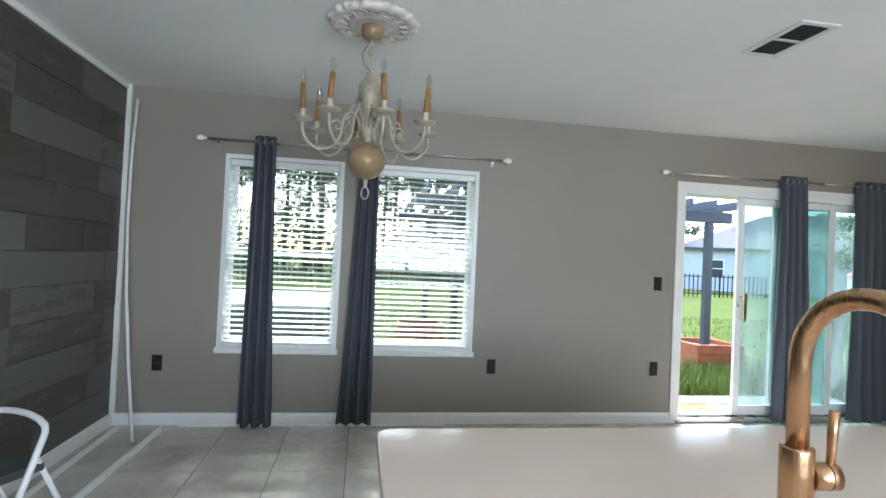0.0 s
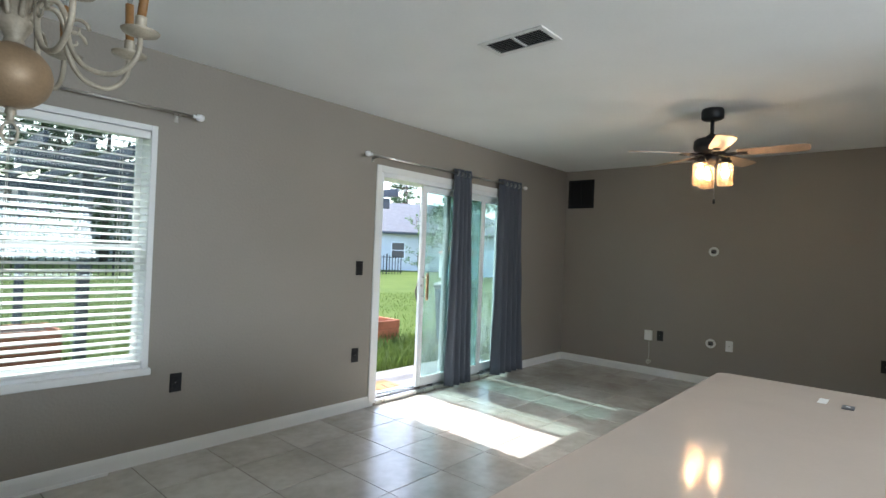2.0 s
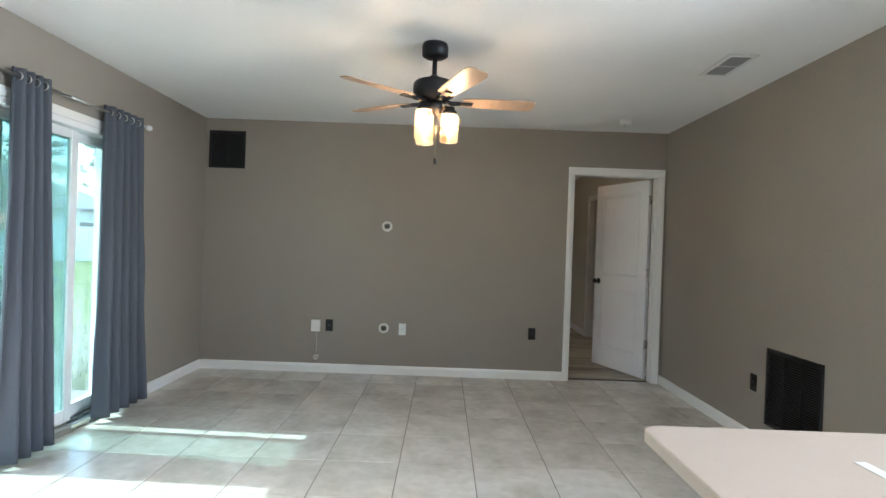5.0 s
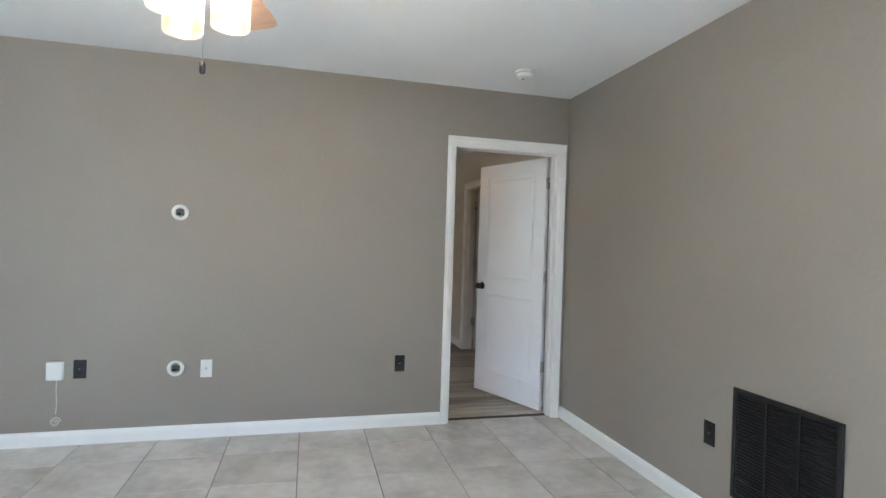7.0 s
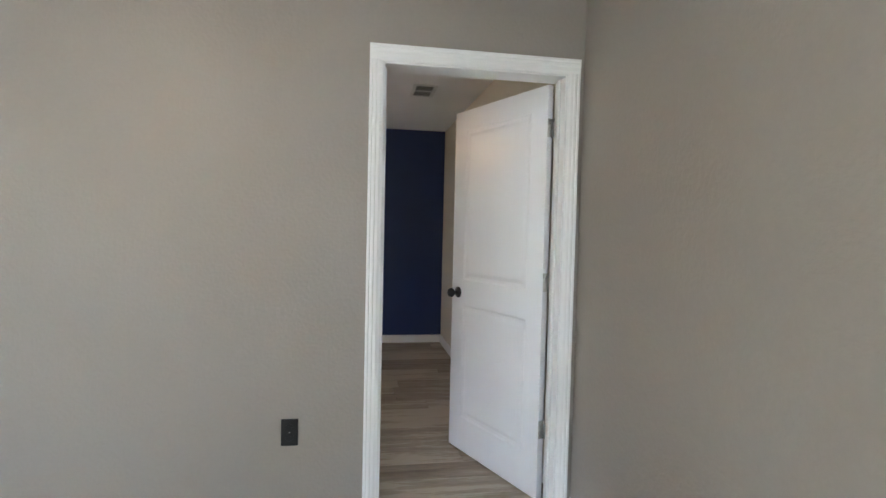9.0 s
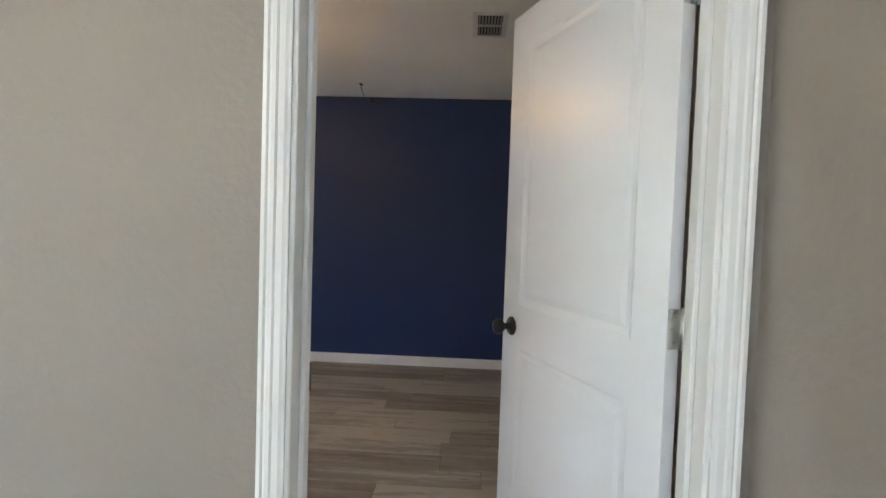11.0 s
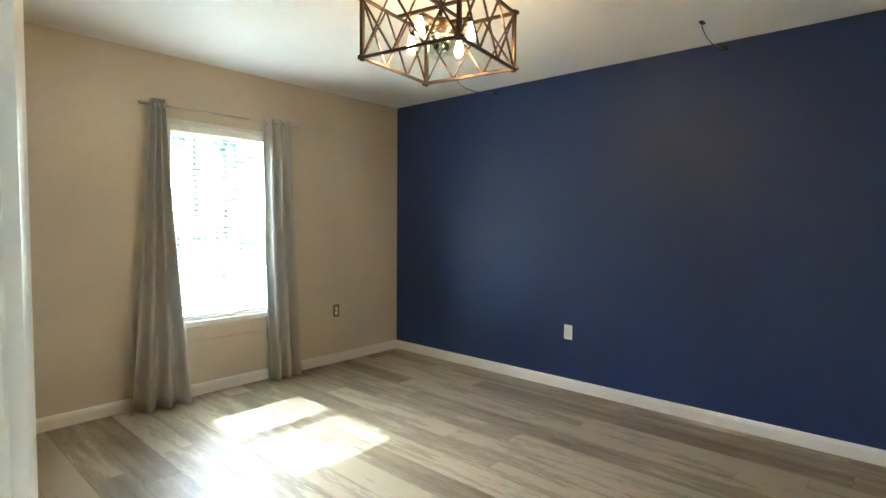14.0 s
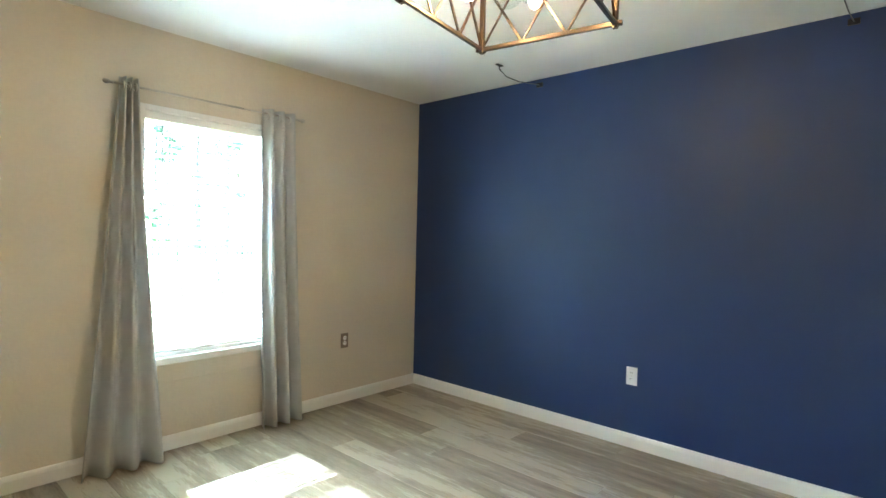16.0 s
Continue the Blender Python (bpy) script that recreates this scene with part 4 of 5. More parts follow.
for a in (0, 90, 180, 270):
    c, s = math.cos(radians(a)), math.sin(radians(a))
    part("socket", TUBE([(0.06 * c, 0.06 * s, 0.185), (0.15 * c, 0.15 * s, 0.18), (0.16 * c, 0.16 * s, 0.162)], 0.014, 12), M_BRONZE, lan)
    b = part("bulb", LATHE([(0.003, 0.082), (0.014, 0.088), (0.021, 0.105), (0.02, 0.122), (0.012, 0.148), (0.011, 0.165)], 16, (0.165 * c, 0.165 * s, 0)), M_BULB2, lan, "glowing amber bulb")
    g = part("glass_cup", LATHE([(0.03, 0.055), (0.05, 0.075), (0.056, 0.11), (0.04, 0.15), (0.02, 0.16), (0.018, 0.158), (0.038, 0.148), (0.053, 0.11), (0.048, 0.077), (0.029, 0.057)], 20, (0.06 * math.cos(radians(a + 45)), 0.06 * math.sin(radians(a + 45)), 0)), M_CLEAR, lan, "clear glass cup")
    g.visible_shadow = False

# ---------- wall plates ----------
def on_wall(face, u, z):
    """A pose whose z axis looks out of the wall into the room."""
    if face == "N":
        return Matrix.Translation((u, YN, z)) @ pose(0, 0, 0, 90, 0, 0)
    if face == "E":
        return Matrix.Translation((XE, u, z)) @ pose(0, 0, 0, 90, 0, -90)
    if face == "S":
        return Matrix.Translation((u, YS, z)) @ pose(0, 0, 0, 90, 0, 180)
    if face == "BN":
        return Matrix.Translation((u, YBN, z)) @ pose(0, 0, 0, 90, 0, 0)
    return Matrix.Translation((XB1, u, z)) @ pose(0, 0, 0, 90, 0, -90)


def wall_plate(name, face, u, z, material, inner, label, kindof="outlet", w=0.071, h=0.116):
    th = thing(name, (0, 0, 0), label, kindof, "wall plates")
    th.matrix_basis = on_wall(face, u, z)
    part("cover_plate", BOX(-w / 2, w / 2, -h / 2, h / 2, 0, 0.006, 0.002), material, th)
    if kindof == "outlet":
        for s in (-1, 1):
            so = part("socket", LATHE([(0.017, 0.0), (0.017, 0.002), (0.015, 0.003)], 16, (0, s * 0.02, 0.0058)), inner, th)
            for dx in (-0.006, 0.006):
                part("slot", BOX(dx - 0.0012, dx + 0.0012, s * 0.02 - 0.001, s * 0.02 + 0.007, 0.0088, 0.0092), M_BLACKP, so)
    elif kindof == "light switch":
        part("rocker", BOX(-0.016, 0.016, -0.033, 0.033, 0.006, 0.010, 0.002), inner, th)
    else:
        part("jack", LATHE([(0.006, 0.006), (0.006, 0.012), (0.003, 0.013)], 10), M_ROD, th)
    part("screw", LATHE([(0.003, 0.006), (0.003, 0.0068)], 8, (0, 0.0, 0.0)), M_ROD, th)
    return th


BK = "black wall outlet with cover plate"
wall_plate("wall_outlet", "N", -1.165, 0.435, M_BLACKP, M_BLACKM, BK)
wall_plate("wall_outlet", "N", 1.365, 0.44, M_BLACKP, M_BLACKM, BK)
wall_plate("wall_outlet", "N", 2.79, 0.44, M_BLACKP, M_BLACKM, BK)
wall_plate("wall_outlet", "N", 5.17, 0.44, M_BLACKP, M_BLACKM, BK)
wall_plate("light_switch", "N", 2.80, 1.165, M_BLACKP, M_BLACKM, "black rocker light switch beside the sliding door", "light switch")
wall_plate("wall_outlet", "E", 2.965, 0.45, M_BLACKP, M_BLACKM, BK)
wall_plate("wall_outlet", "E", 0.945, 0.435, M_BLACKP, M_BLACKM, BK)
wall_plate("wall_outlet", "S", 4.745, 0.405, M_BLACKP, M_BLACKM, BK)
wall_plate("coax_plate", "E", 2.235, 0.435, M_WHITEP, M_WHITEP, "white coaxial socket plate on the taupe wall", "socket plate")
plug = thing("power_adapter", (0, 0, 0), "white box adapter with a cable hanging down", "adapter")
plug.matrix_basis = on_wall("E", 3.095, 0.445)
part("housing", BOX(-0.045, 0.045, -0.058, 0.058, 0, 0.03, 0.005), M_WHITEP, plug)
part("cable", TUBE([(0.01, -0.058, 0.015), (0.008, -0.12, 0.012), (0.012, -0.2, 0.01), (0.008, -0.27, 0.012)], 0.0035, 8), M_WIRE, plug)
part("cable_coil", TUBE([((0.03 - 0.0008 * k) * math.cos(k * 0.5) + 0.008, -0.315 + (0.03 - 0.0008 * k) * math.sin(k * 0.5), 0.012 + 0.0006 * k) for k in range(30)], 0.004, 6), M_WIRE, plug)
for z in (1.455, 0.44):
    g = thing("cable_grommet", (0, 0, 0), "round white cable pass-through plate on the wall", "cable plate", "cable plates")
    g.matrix_basis = on_wall("E", 2.42, z)
    part("ring", LATHE([(0.052, 0), (0.052, 0.004), (0.048, 0.007), (0.034, 0.008), (0.03, 0.003), (0.03, 0.0)], 28), M_WHITEP, g)
    part("recess", BOX(-0.024, 0.024, -0.02, 0.02, 0.0032, 0.0044, 0.001), M_GREYP, g)
    part("wire_end", BOX(-0.016, 0.004, -0.016, -0.003, 0.004, 0.012, 0.002), M_DARK, g)
WT = mat("taupe_plate", (0.20, 0.16, 0.12, 1), 0.4)
wall_plate("wall_outlet", "BN", 9.325, 0.468, WT, M_WHITEP, "brown outlet with pale sockets on the bedroom wall")
wall_plate("wall_outlet", "BN", 6.99, 0.468, WT, M_WHITEP, "brown outlet with pale sockets on the bedroom wall", w=0.09)
wall_plate("wall_outlet", "BE", 2.223, 0.44, M_WHITEP, M_WHITEP, "white outlet plate on the navy wall")


# ---------- grilles, vents, smoke alarm ----------
def grille(name, m, w, h, bays, slats, material, label, group=""):
    th = thing(name, (0, 0, 0), label, "grille", group)
    th.matrix_basis = m
    f = 0.024
    fr = bmesh.new()
    box(fr, -w / 2, -w / 2 + f, -h / 2, h / 2, 0, 0.012, 0.003); box(fr, w / 2 - f, w / 2, -h / 2, h / 2, 0, 0.012, 0.003)
    box(fr, -w / 2 + f, w / 2 - f, -h / 2, -h / 2 + f, 0, 0.012, 0.003); box(fr, -w / 2 + f, w / 2 - f, h / 2 - f, h / 2, 0, 0.012, 0.003)
    part("frame", fr, material, th)
    # thin black sheet stands in for the shade behind the slats
    part("backing", BOX(-w / 2 + f, w / 2 - f, -h / 2 + f, h / 2 - f, 0.0005, 0.0015), M_DARK, th)
    for k in range(1, bays):
        x = -w / 2 + f + (w - 2 * f) * k / bays
        part("mullion", BOX(x - 0.007, x + 0.007, -h / 2 + f, h / 2 - f, 0.0016, 0.011, 0.001), material, th)
    for k in range(slats):
        y = -h / 2 + f + (h - 2 * f) * (k + 0.5) / slats
        part("slat", BOX(-w / 2 + f, w / 2 - f, -0.0045, 0.0045, -0.0008, 0.0008), material, th).matrix_basis = pose(0, y, 0.0062, 38, 0, 0)
    return th


grille("air_return_grille", on_wall("S", 4.34, 0.42), 0.52, 0.51, 3, 30, M_BLACKM, "black metal air return grille low on the wall")
grille("wall_grille", on_wall("E", 4.035, 2.165), 0.36, 0.37, 2, 20, M_BLACKM, "black square grille high on the wall")
M_VENT = mat("white_vent_enamel", (0.72, 0.72, 0.71, 1), 0.4)
M_LOUVRE = mat("grey_louvre_enamel", (0.26, 0.26, 0.26, 1), 0.4)


def ceiling_vent(x, y, w, h, label, bays=2, slats=8):
    """Flush register: flange, tilted louvres, and a thin black sheet as the shade behind them."""
    th = thing("ceiling_vent", (0, 0, 0), label, "ceiling vent", "ceiling vents")
    th.matrix_basis = pose(x, y, H, 180, 0, 0)
    f = 0.03
    fr = bmesh.new()
    box(fr, -w / 2, -w / 2 + f, -h / 2, h / 2, 0, 0.008, 0.002); box(fr, w / 2 - f, w / 2, -h / 2, h / 2, 0, 0.008, 0.002)
    box(fr, -w / 2 + f, w / 2 - f, -h / 2, -h / 2 + f, 0, 0.008, 0.002); box(fr, -w / 2 + f, w / 2 - f, h / 2 - f, h / 2, 0, 0.008, 0.002)
    part("frame", fr, M_VENT, th)
    part("duct_shade", BOX(-w / 2 + f, w / 2 - f, -h / 2 + f, h / 2 - f, 0.0004, 0.0012), M_DARK, th)
    if w > h:
        part("divider", BOX(-0.008, 0.008, -h / 2 + f, h / 2 - f, 0.0012, 0.008), M_VENT, th)
        for k in range(slats):
            yy = -h / 2 + f + (h - 2 * f) * (k + 0.5) / slats
            part("louvre", BOX(-w / 2 + f, w / 2 - f, -0.006, 0.006, -0.0006, 0.0006), M_LOUVRE, th).matrix_basis = pose(0, yy, 0.006, 35, 0, 0)
    else:
        part("divider", BOX(-w / 2 + f, w / 2 - f, -0.008, 0.008, 0.0012, 0.008), M_VENT, th)
        for k in range(slats):
            xx = -w / 2 + f + (w - 2 * f) * (k + 0.5) / slats
            part("louvre", BOX(-0.006, 0.006, -h / 2 + f, h / 2 - f, -0.0006, 0.0006), M_LOUVRE, th).matrix_basis = pose(xx, 0, 0.006, 0, 35, 0)
    return th


ceiling_vent(2.33, 2.42, 0.21, 0.40, "white ceiling air register with dark louvres")
ceiling_vent(4.385, 0.115, 0.37, 0.18, "white ceiling air register with dark louvres")
ceiling_vent(8.36, 0.145, 0.36, 0.20, "white bedroom ceiling air register with dark louvres")
sm = thing("smoke_detector", (5.83, 0.24, H - 0.045), "round white smoke detector on the ceiling", "smoke detector")
part("body", LATHE([(0.03, 0.0), (0.048, 0.004), (0.056, 0.014), (0.058, 0.03), (0.052, 0.034)], 28), M_WHITEP, sm)
part("base_ring", LATHE([(0.064, 0.034), (0.066, 0.038), (0.066, 0.045)], 28), M_WHITEP, sm)
part("test_button", LATHE([(0.006, -0.003), (0.009, -0.001), (0.009, 0.001)], 12, (0.015, 0.01, 0)), M_GREYP, sm)

# bed-canopy style hooks: ceiling plate, wall clip and a thin wire between them
for hy0, hy1 in ((1.18, 1.17), (3.02, 2.97)):
    hk = thing("ceiling_hook", (9.66, hy0, H), "small black ceiling hook with a wire to the navy wall", "hook", "ceiling hooks")
    part("plate", BOX(-0.03, 0.03, -0.012, 0.012, -0.006, 0, 0.001), M_BLACKM, hk)
    part("hook", TUBE([(0, 0, -0.006), (0.0, 0, -0.03), (0.012, 0, -0.036), (0.018, 0, -0.026)], 0.003, 6), M_BLACKM, hk)
    part("wire", TUBE([(0.01, 0, -0.033), (0.09, 0, -0.06), (0.19, (hy1 - hy0) * 0.7, -0.075), (XB1 - 9.66 - 0.012, hy1 - hy0, -0.045)], 0.003, 6), M_GREYP, hk)
    part("wall_clip", BOX(XB1 - 9.66 - 0.016, XB1 - 9.66, hy1 - hy0 - 0.025, hy1 - hy0 + 0.025, -0.06, -0.03, 0.002), M_BLACKM, hk)

# ---------- dining corner: trim strips and step stool ----------
structure("trim_corner", BOX(XW - 0.0155, XW + 0.03, YN - 0.028, YN - 0.001, FL + 0.089, H - 0.001, 0.003), M_TRIM, "white corner trim between boards and taupe wall", "trim")
structure("trim_crown", BOX(XW - 0.0155, XW + 0.012, -2.54, YN - 0.029, H - 0.04, H - 0.001, 0.003), M_TRIM, "white strip along the top of the boards", "trim")
def strip(p, r, w, t, label, group="loose trim strips"):
    p, r = Vector(p), Vector(r)
    d = r - p
    m = Matrix.Translation(p) @ d.to_track_quat("Z", "Y").to_matrix().to_4x4()
    return solo("trim_strip", BOX(-w / 2, w / 2, -t / 2, t / 2, 0, d.length, 0.002, m), M_TRIM, label, "trim strip", group)
solo("trim_strip", TUBE([(-1.155, 3.86, FL + 0.01), (-1.255, 3.99, 0.45), (-1.345, 4.11, 0.95), (-1.395, 4.19, 1.45), (-1.40, 4.21, 1.95), (-1.385, 4.222, 2.36)], 0.013, 4), M_TRIM, "white trim strip leaning bowed against the corner", "trim strip", "loose trim strips")
strip((-1.06, 4.10, FL + 0.0065), (-1.09, 2.5, FL + 0.0065), 0.012, 0.07, "white trim strip lying on the tile floor")
strip((-1.36, 4.12, FL + 0.0065), (-1.33, 2.5, FL + 0.0065), 0.012, 0.05, "white trim strip lying on the tile floor")
strip((-0.98, 4.205, FL + 0.0065), (1.0, 4.205, FL + 0.0065), 0.012, 0.022, "thin white trim strip lying along the baseboard")

st = thing("step_stool", (-1.05, 2.40, FL), "white tubular folding step stool with dark treads", "step stool", rz=-25)
def loop_tube(y0, y1, z1, lean, half):
    pts = [(-half, y0, 0.0)]
    pts.append((-half * 0.97, y0 + lean * 0.9, z1 * 0.9))
    for k in range(9):
        a = math.pi - math.pi * k / 8
        pts.append((half * 0.94 * math.cos(a) * 1.0, y0 + lean * (0.93 + 0.07 * math.sin(a)), z1 * 0.92 + z1 * 0.08 * math.sin(a)))
    pts += [(half * 0.97, y0 + lean * 0.9, z1 * 0.9), (half, y0, 0.0)]
    return TUBE(pts, 0.0125, 12)
part("front_frame", loop_tube(-0.22, 0, 0.64, 0.26, 0.19), M_LADDER, st)
part("rear_leg", TUBE([(-0.17, 0.24, 0), (-0.165, 0.0, 0.5)], 0.0105, 10), M_LADDER, st)
part("rear_leg", TUBE([(0.17, 0.24, 0), (0.165, 0.0, 0.5)], 0.0105, 10), M_LADDER, st)
part("tread", BOX(-0.18, 0.18, -0.16, 0.03, 0.44, 0.47, 0.006), M_TREAD, st, "dark scuffed step tread")
part("tread", BOX(-0.18, 0.18, -0.25, -0.08, 0.21, 0.24, 0.006), M_TREAD, st, "dark scuffed step tread")
part("side_bracket", BOX(-0.185, -0.178, -0.02, 0.03, 0.47, 0.6, 0.002), M_LADDER, st)


# ---------- outside ----------
ground_bm = bmesh.new()
for v in ((-400, YO), (400, YO), (400, 600), (-400, 600)):
    ground_bm.verts.new((v[0], v[1], -0.13))
ground_bm.faces.new(ground_bm.verts[:])
structure("ground", ground_bm, M_GRASS, "mown green lawn behind the house", "lawn")
gb = bmesh.new()
for p in ((-400, -600), (400, -600), (400, YO), (-400, YO)):
    gb.verts.new((p[0], p[1], -0.131))
gb.faces.new(gb.verts[:])
structure("ground_front", gb, M_GRASS, "lawn round the house", "lawn")
structure("pavement", BOX(2.7, 5.6, YO + 0.001, 5.35, -0.3, -0.075, 0.01), M_CONC, "grey concrete patio slab outside the sliding door", "patio")
dm = solo("doormat", BOX(3.06, 3.8, 4.52, 4.98, -0.075, -0.06, 0.004), M_MAT, "tan coir doormat with dark print on the patio", "doormat")
for k, (x, w, tl) in enumerate(((-0.26, 0.1, 20), (-0.1, 0.1, -20), (0.05, 0.1, 20), (0.19, 0.1, -15), (0.3, 0.06, 0))):
    b = part("printed_bar", BOX(-0.012, 0.012, -w, w, 0.0146, 0.0162), M_MATDARK, dm)
    b.matrix_basis = pose(x, 0, 0, 0, 0, tl)

rng = random.Random(11)
def blades(n, xr, yr, h0, h1, name, label):
    verts, faces = [], []
    for _ in range(n):
        x, y = rng.uniform(*xr), rng.uniform(*yr)
        h, a, w = rng.uniform(h0, h1), rng.uniform(0, 6.28), rng.uniform(0.004, 0.009)
        lx, ly = math.cos(a) * h * 0.45, math.sin(a) * h * 0.45
        c, s = -math.sin(a) * w, math.cos(a) * w
        i = len(verts)
        verts += [(x - c, y - s, -0.13), (x + c, y + s, -0.13), (x + lx * 0.4 + c * 0.7, y + ly * 0.4 + s * 0.7, -0.13 + h * 0.65), (x + lx * 0.4 - c * 0.7, y + ly * 0.4 - s * 0.7, -0.13 + h * 0.65), (x + lx, y + ly, -0.13 + h)]
        faces += [(i, i + 1, i + 2, i + 3), (i + 3, i + 2, i + 4)]
    me = bpy.data.meshes.new(name); me.from_pydata(verts, [], faces); me.materials.append(M_BLADE)
    return tagged(new(name, me), label, "grass", kind="stuff")
blades(9000, (2.2, 8.5), (5.37, 6.7), 0.10, 0.28, "tall_grass", "tall unmown grass at the patio edge")
blades(16000, (-2.0, 16.0), (6.6, 14.0), 0.03, 0.08, "lawn_grass", "short lawn grass")


def planter(x, y, label):
    th = thing("raised_planter", (x, y, -0.13), label, "planter", "raised planters")
    for z in (0, 0.135, 0.27):
        part("board", BOX(-0.36, 0.36, -0.36, -0.32, z, z + 0.128, 0.006), M_PLANTER, th)
        part("board", BOX(-0.36, 0.36, 0.32, 0.36, z, z + 0.128, 0.006), M_PLANTER, th)
        part("board", BOX(-0.36, -0.32, -0.318, 0.318, z, z + 0.128, 0.006), M_PLANTER, th)
        part("board", BOX(0.32, 0.36, -0.318, 0.318, z, z + 0.128, 0.006), M_PLANTER, th)
    part("soil", BOX(-0.32, 0.32, -0.318, 0.318, 0.02, 0.33), M_BARK, th)
for x, y in ((5.25, 7.0), (1.25, 8.4), (-0.6, 8.4)):
    planter(x, y, "square red-brown timber planter on the lawn")

pg = thing("pergola", (3.3, 8.0, -0.13), "slate-blue timber pergola on the lawn", "pergola")
for x, y in ((1.95, -1.0), (-1.75, -0.9), (1.95, 2.2), (-1.75, 2.2)):
    part("post", BOX(x - 0.05, x + 0.05, y - 0.05, y + 0.05, 0.0 if y > 0 else 0.0, 2.12, 0.008), M_PERG, pg)
for y in (-1.0, 2.2):
    part("beam", BOX(-2.35, 2.3, y - 0.04, y + 0.04, 2.12, 2.28, 0.008), M_PERG, pg)
for k in range(13):
    x = -2.2 + k * 0.36
    part("rafter", BOX(x - 0.02, x + 0.02, -1.4, 2.6, 2.281, 2.40, 0.004), M_PERG, pg)

# low grey hot tub with a pale cover beyond the dining window
ht = thing("hot_tub", (-1.2, 8.6, -0.13), "dark grey square hot tub with a white cover", "hot tub")
part("cabinet", BOX(-1.0, 1.0, -1.0, 1.0, 0, 0.62, 0.06, seg=3), M_GREYP, ht)
part("cover", BOX(-1.05, 1.05, -1.05, 1.05, 0.62, 0.72, 0.03, seg=3), M_WHITEP, ht, "white padded cover")
bn = thing("wheeled_bin", (5.85, 5.75, -0.13), "blue plastic bin standing on the grass", "bin")
part("body", LATHE([(0.24, 0.06), (0.3, 0.9), (0.31, 0.95), (0.28, 0.95)], 20), M_BIN, bn)
part("lid", LATHE([(0.33, 0.952), (0.33, 0.99), (0.2, 1.05), (0.03, 1.07)], 20), M_GREYP, bn)
for s in (-1, 1):
    part("wheel", TUBE([(0.16 * s - 0.03, 0.2, 0.1), (0.16 * s + 0.03, 0.2, 0.1)], 0.1, 16), M_BLACKP, bn)

# neighbouring house with roof, windows and shed
def house(x, y, w, d, hw, hr, rz, label):
    th = thing("house", (x, y, -0.13), label, "house", "neighbouring houses", rz=rz)
    part("wall", BOX(-w / 2, w / 2, -d / 2, d / 2, 0, hw), M_STUCCO, th)
    bm = bmesh.new()
    o = 0.5
    b0 = [bm.verts.new(p) for p in ((-w / 2 - o, -d / 2 - o, hw), (w / 2 + o, -d / 2 - o, hw), (w / 2 + o, d / 2 + o, hw), (-w / 2 - o, d / 2 + o, hw))]
    b1 = [bm.verts.new((v.co.x, v.co.y, hw + 0.18)) for v in b0]
    r0, r1 = bm.verts.new((-w / 2 + d / 2 - o, 0, hw + hr)), bm.verts.new((w / 2 - d / 2 + o, 0, hw + hr))
    bm.faces.new(b0)
    for k in range(4):
        bm.faces.new((b0[k], b0[(k + 1) % 4], b1[(k + 1) % 4], b1[k]))
    bm.faces.new((b1[0], b1[1], r1, r0)); bm.faces.new((b1[2], b1[3], r0, r1)); bm.faces.new((b1[1], b1[2], r1)); bm.faces.new((b1[3], b1[0], r0))
    part("roof", bm, M_ROOF, th, "grey hipped shingle roof")
    for k in range(4):
        xx = -w / 2 + w * (k + 0.5) / 4
        wi = part("window", BOX(xx - 0.55, xx + 0.55, -d / 2 - 0.04, -d / 2, 0.9, 2.2), M_VINYL, th)
        part("pane", BOX(xx - 0.47, xx + 0.47, -d / 2 - 0.05, -d / 2 - 0.041, 0.98, 1.52), M_PANE, wi)
        part("pane", BOX(xx - 0.47, xx + 0.47, -d / 2 - 0.05, -d / 2 - 0.041, 1.58, 2.12), M_PANE, wi)
    for s in (-1, 1):
        wi = part("window", BOX(s * w / 2 - (0.04 if s < 0 else 0), s * w / 2 + (0.04 if s > 0 else 0), -0.6, 0.6, 0.9, 2.2), M_VINYL, th)
        part("pane", BOX(s * (w / 2 + 0.045) - 0.004, s * (w / 2 + 0.045) + 0.004, -0.5, 0.5, 1.0, 2.1), M_PANE, wi)
    return th
house(33, 33, 17, 11, 2.8, 2.9, -40, "pale stucco house with grey hipped roof")
house(52, 24, 17, 11, 2.8, 2.9, -60, "pale stucco house with grey hipped roof")
house(11, 46, 15, 11, 2.8, 2.9, 5, "pale stucco house with grey hipped roof")
sh = thing("playhouse", (23.5, 20.5, -0.13), "small white playhouse with a timber gable", "playhouse", rz=-35)
part("wall", BOX(-0.9, 0.9, -0.8, 0.8, 0, 1.5), M_STUCCO, sh)
bm = bmesh.new()
for xx in (-1.05, 1.05):
    for p in ((-0.95, 1.45), (0, 2.25), (0.95, 1.45)):
        bm.verts.new((p[0], xx, p[1]))
bm.verts.ensure_lookup_table()
v = bm.verts
for f in ((0, 1, 2), (3, 4, 5), (0, 1, 4, 3), (1, 2, 5, 4), (0, 2, 5, 3)):
    bm.faces.new([v[i] for i in f])
part("roof", bm, M_PLANTER, sh, "brown gabled roof")
part("door", BOX(-0.35, 0.35, -0.84, -0.8, 0, 1.2), M_PANE, sh)

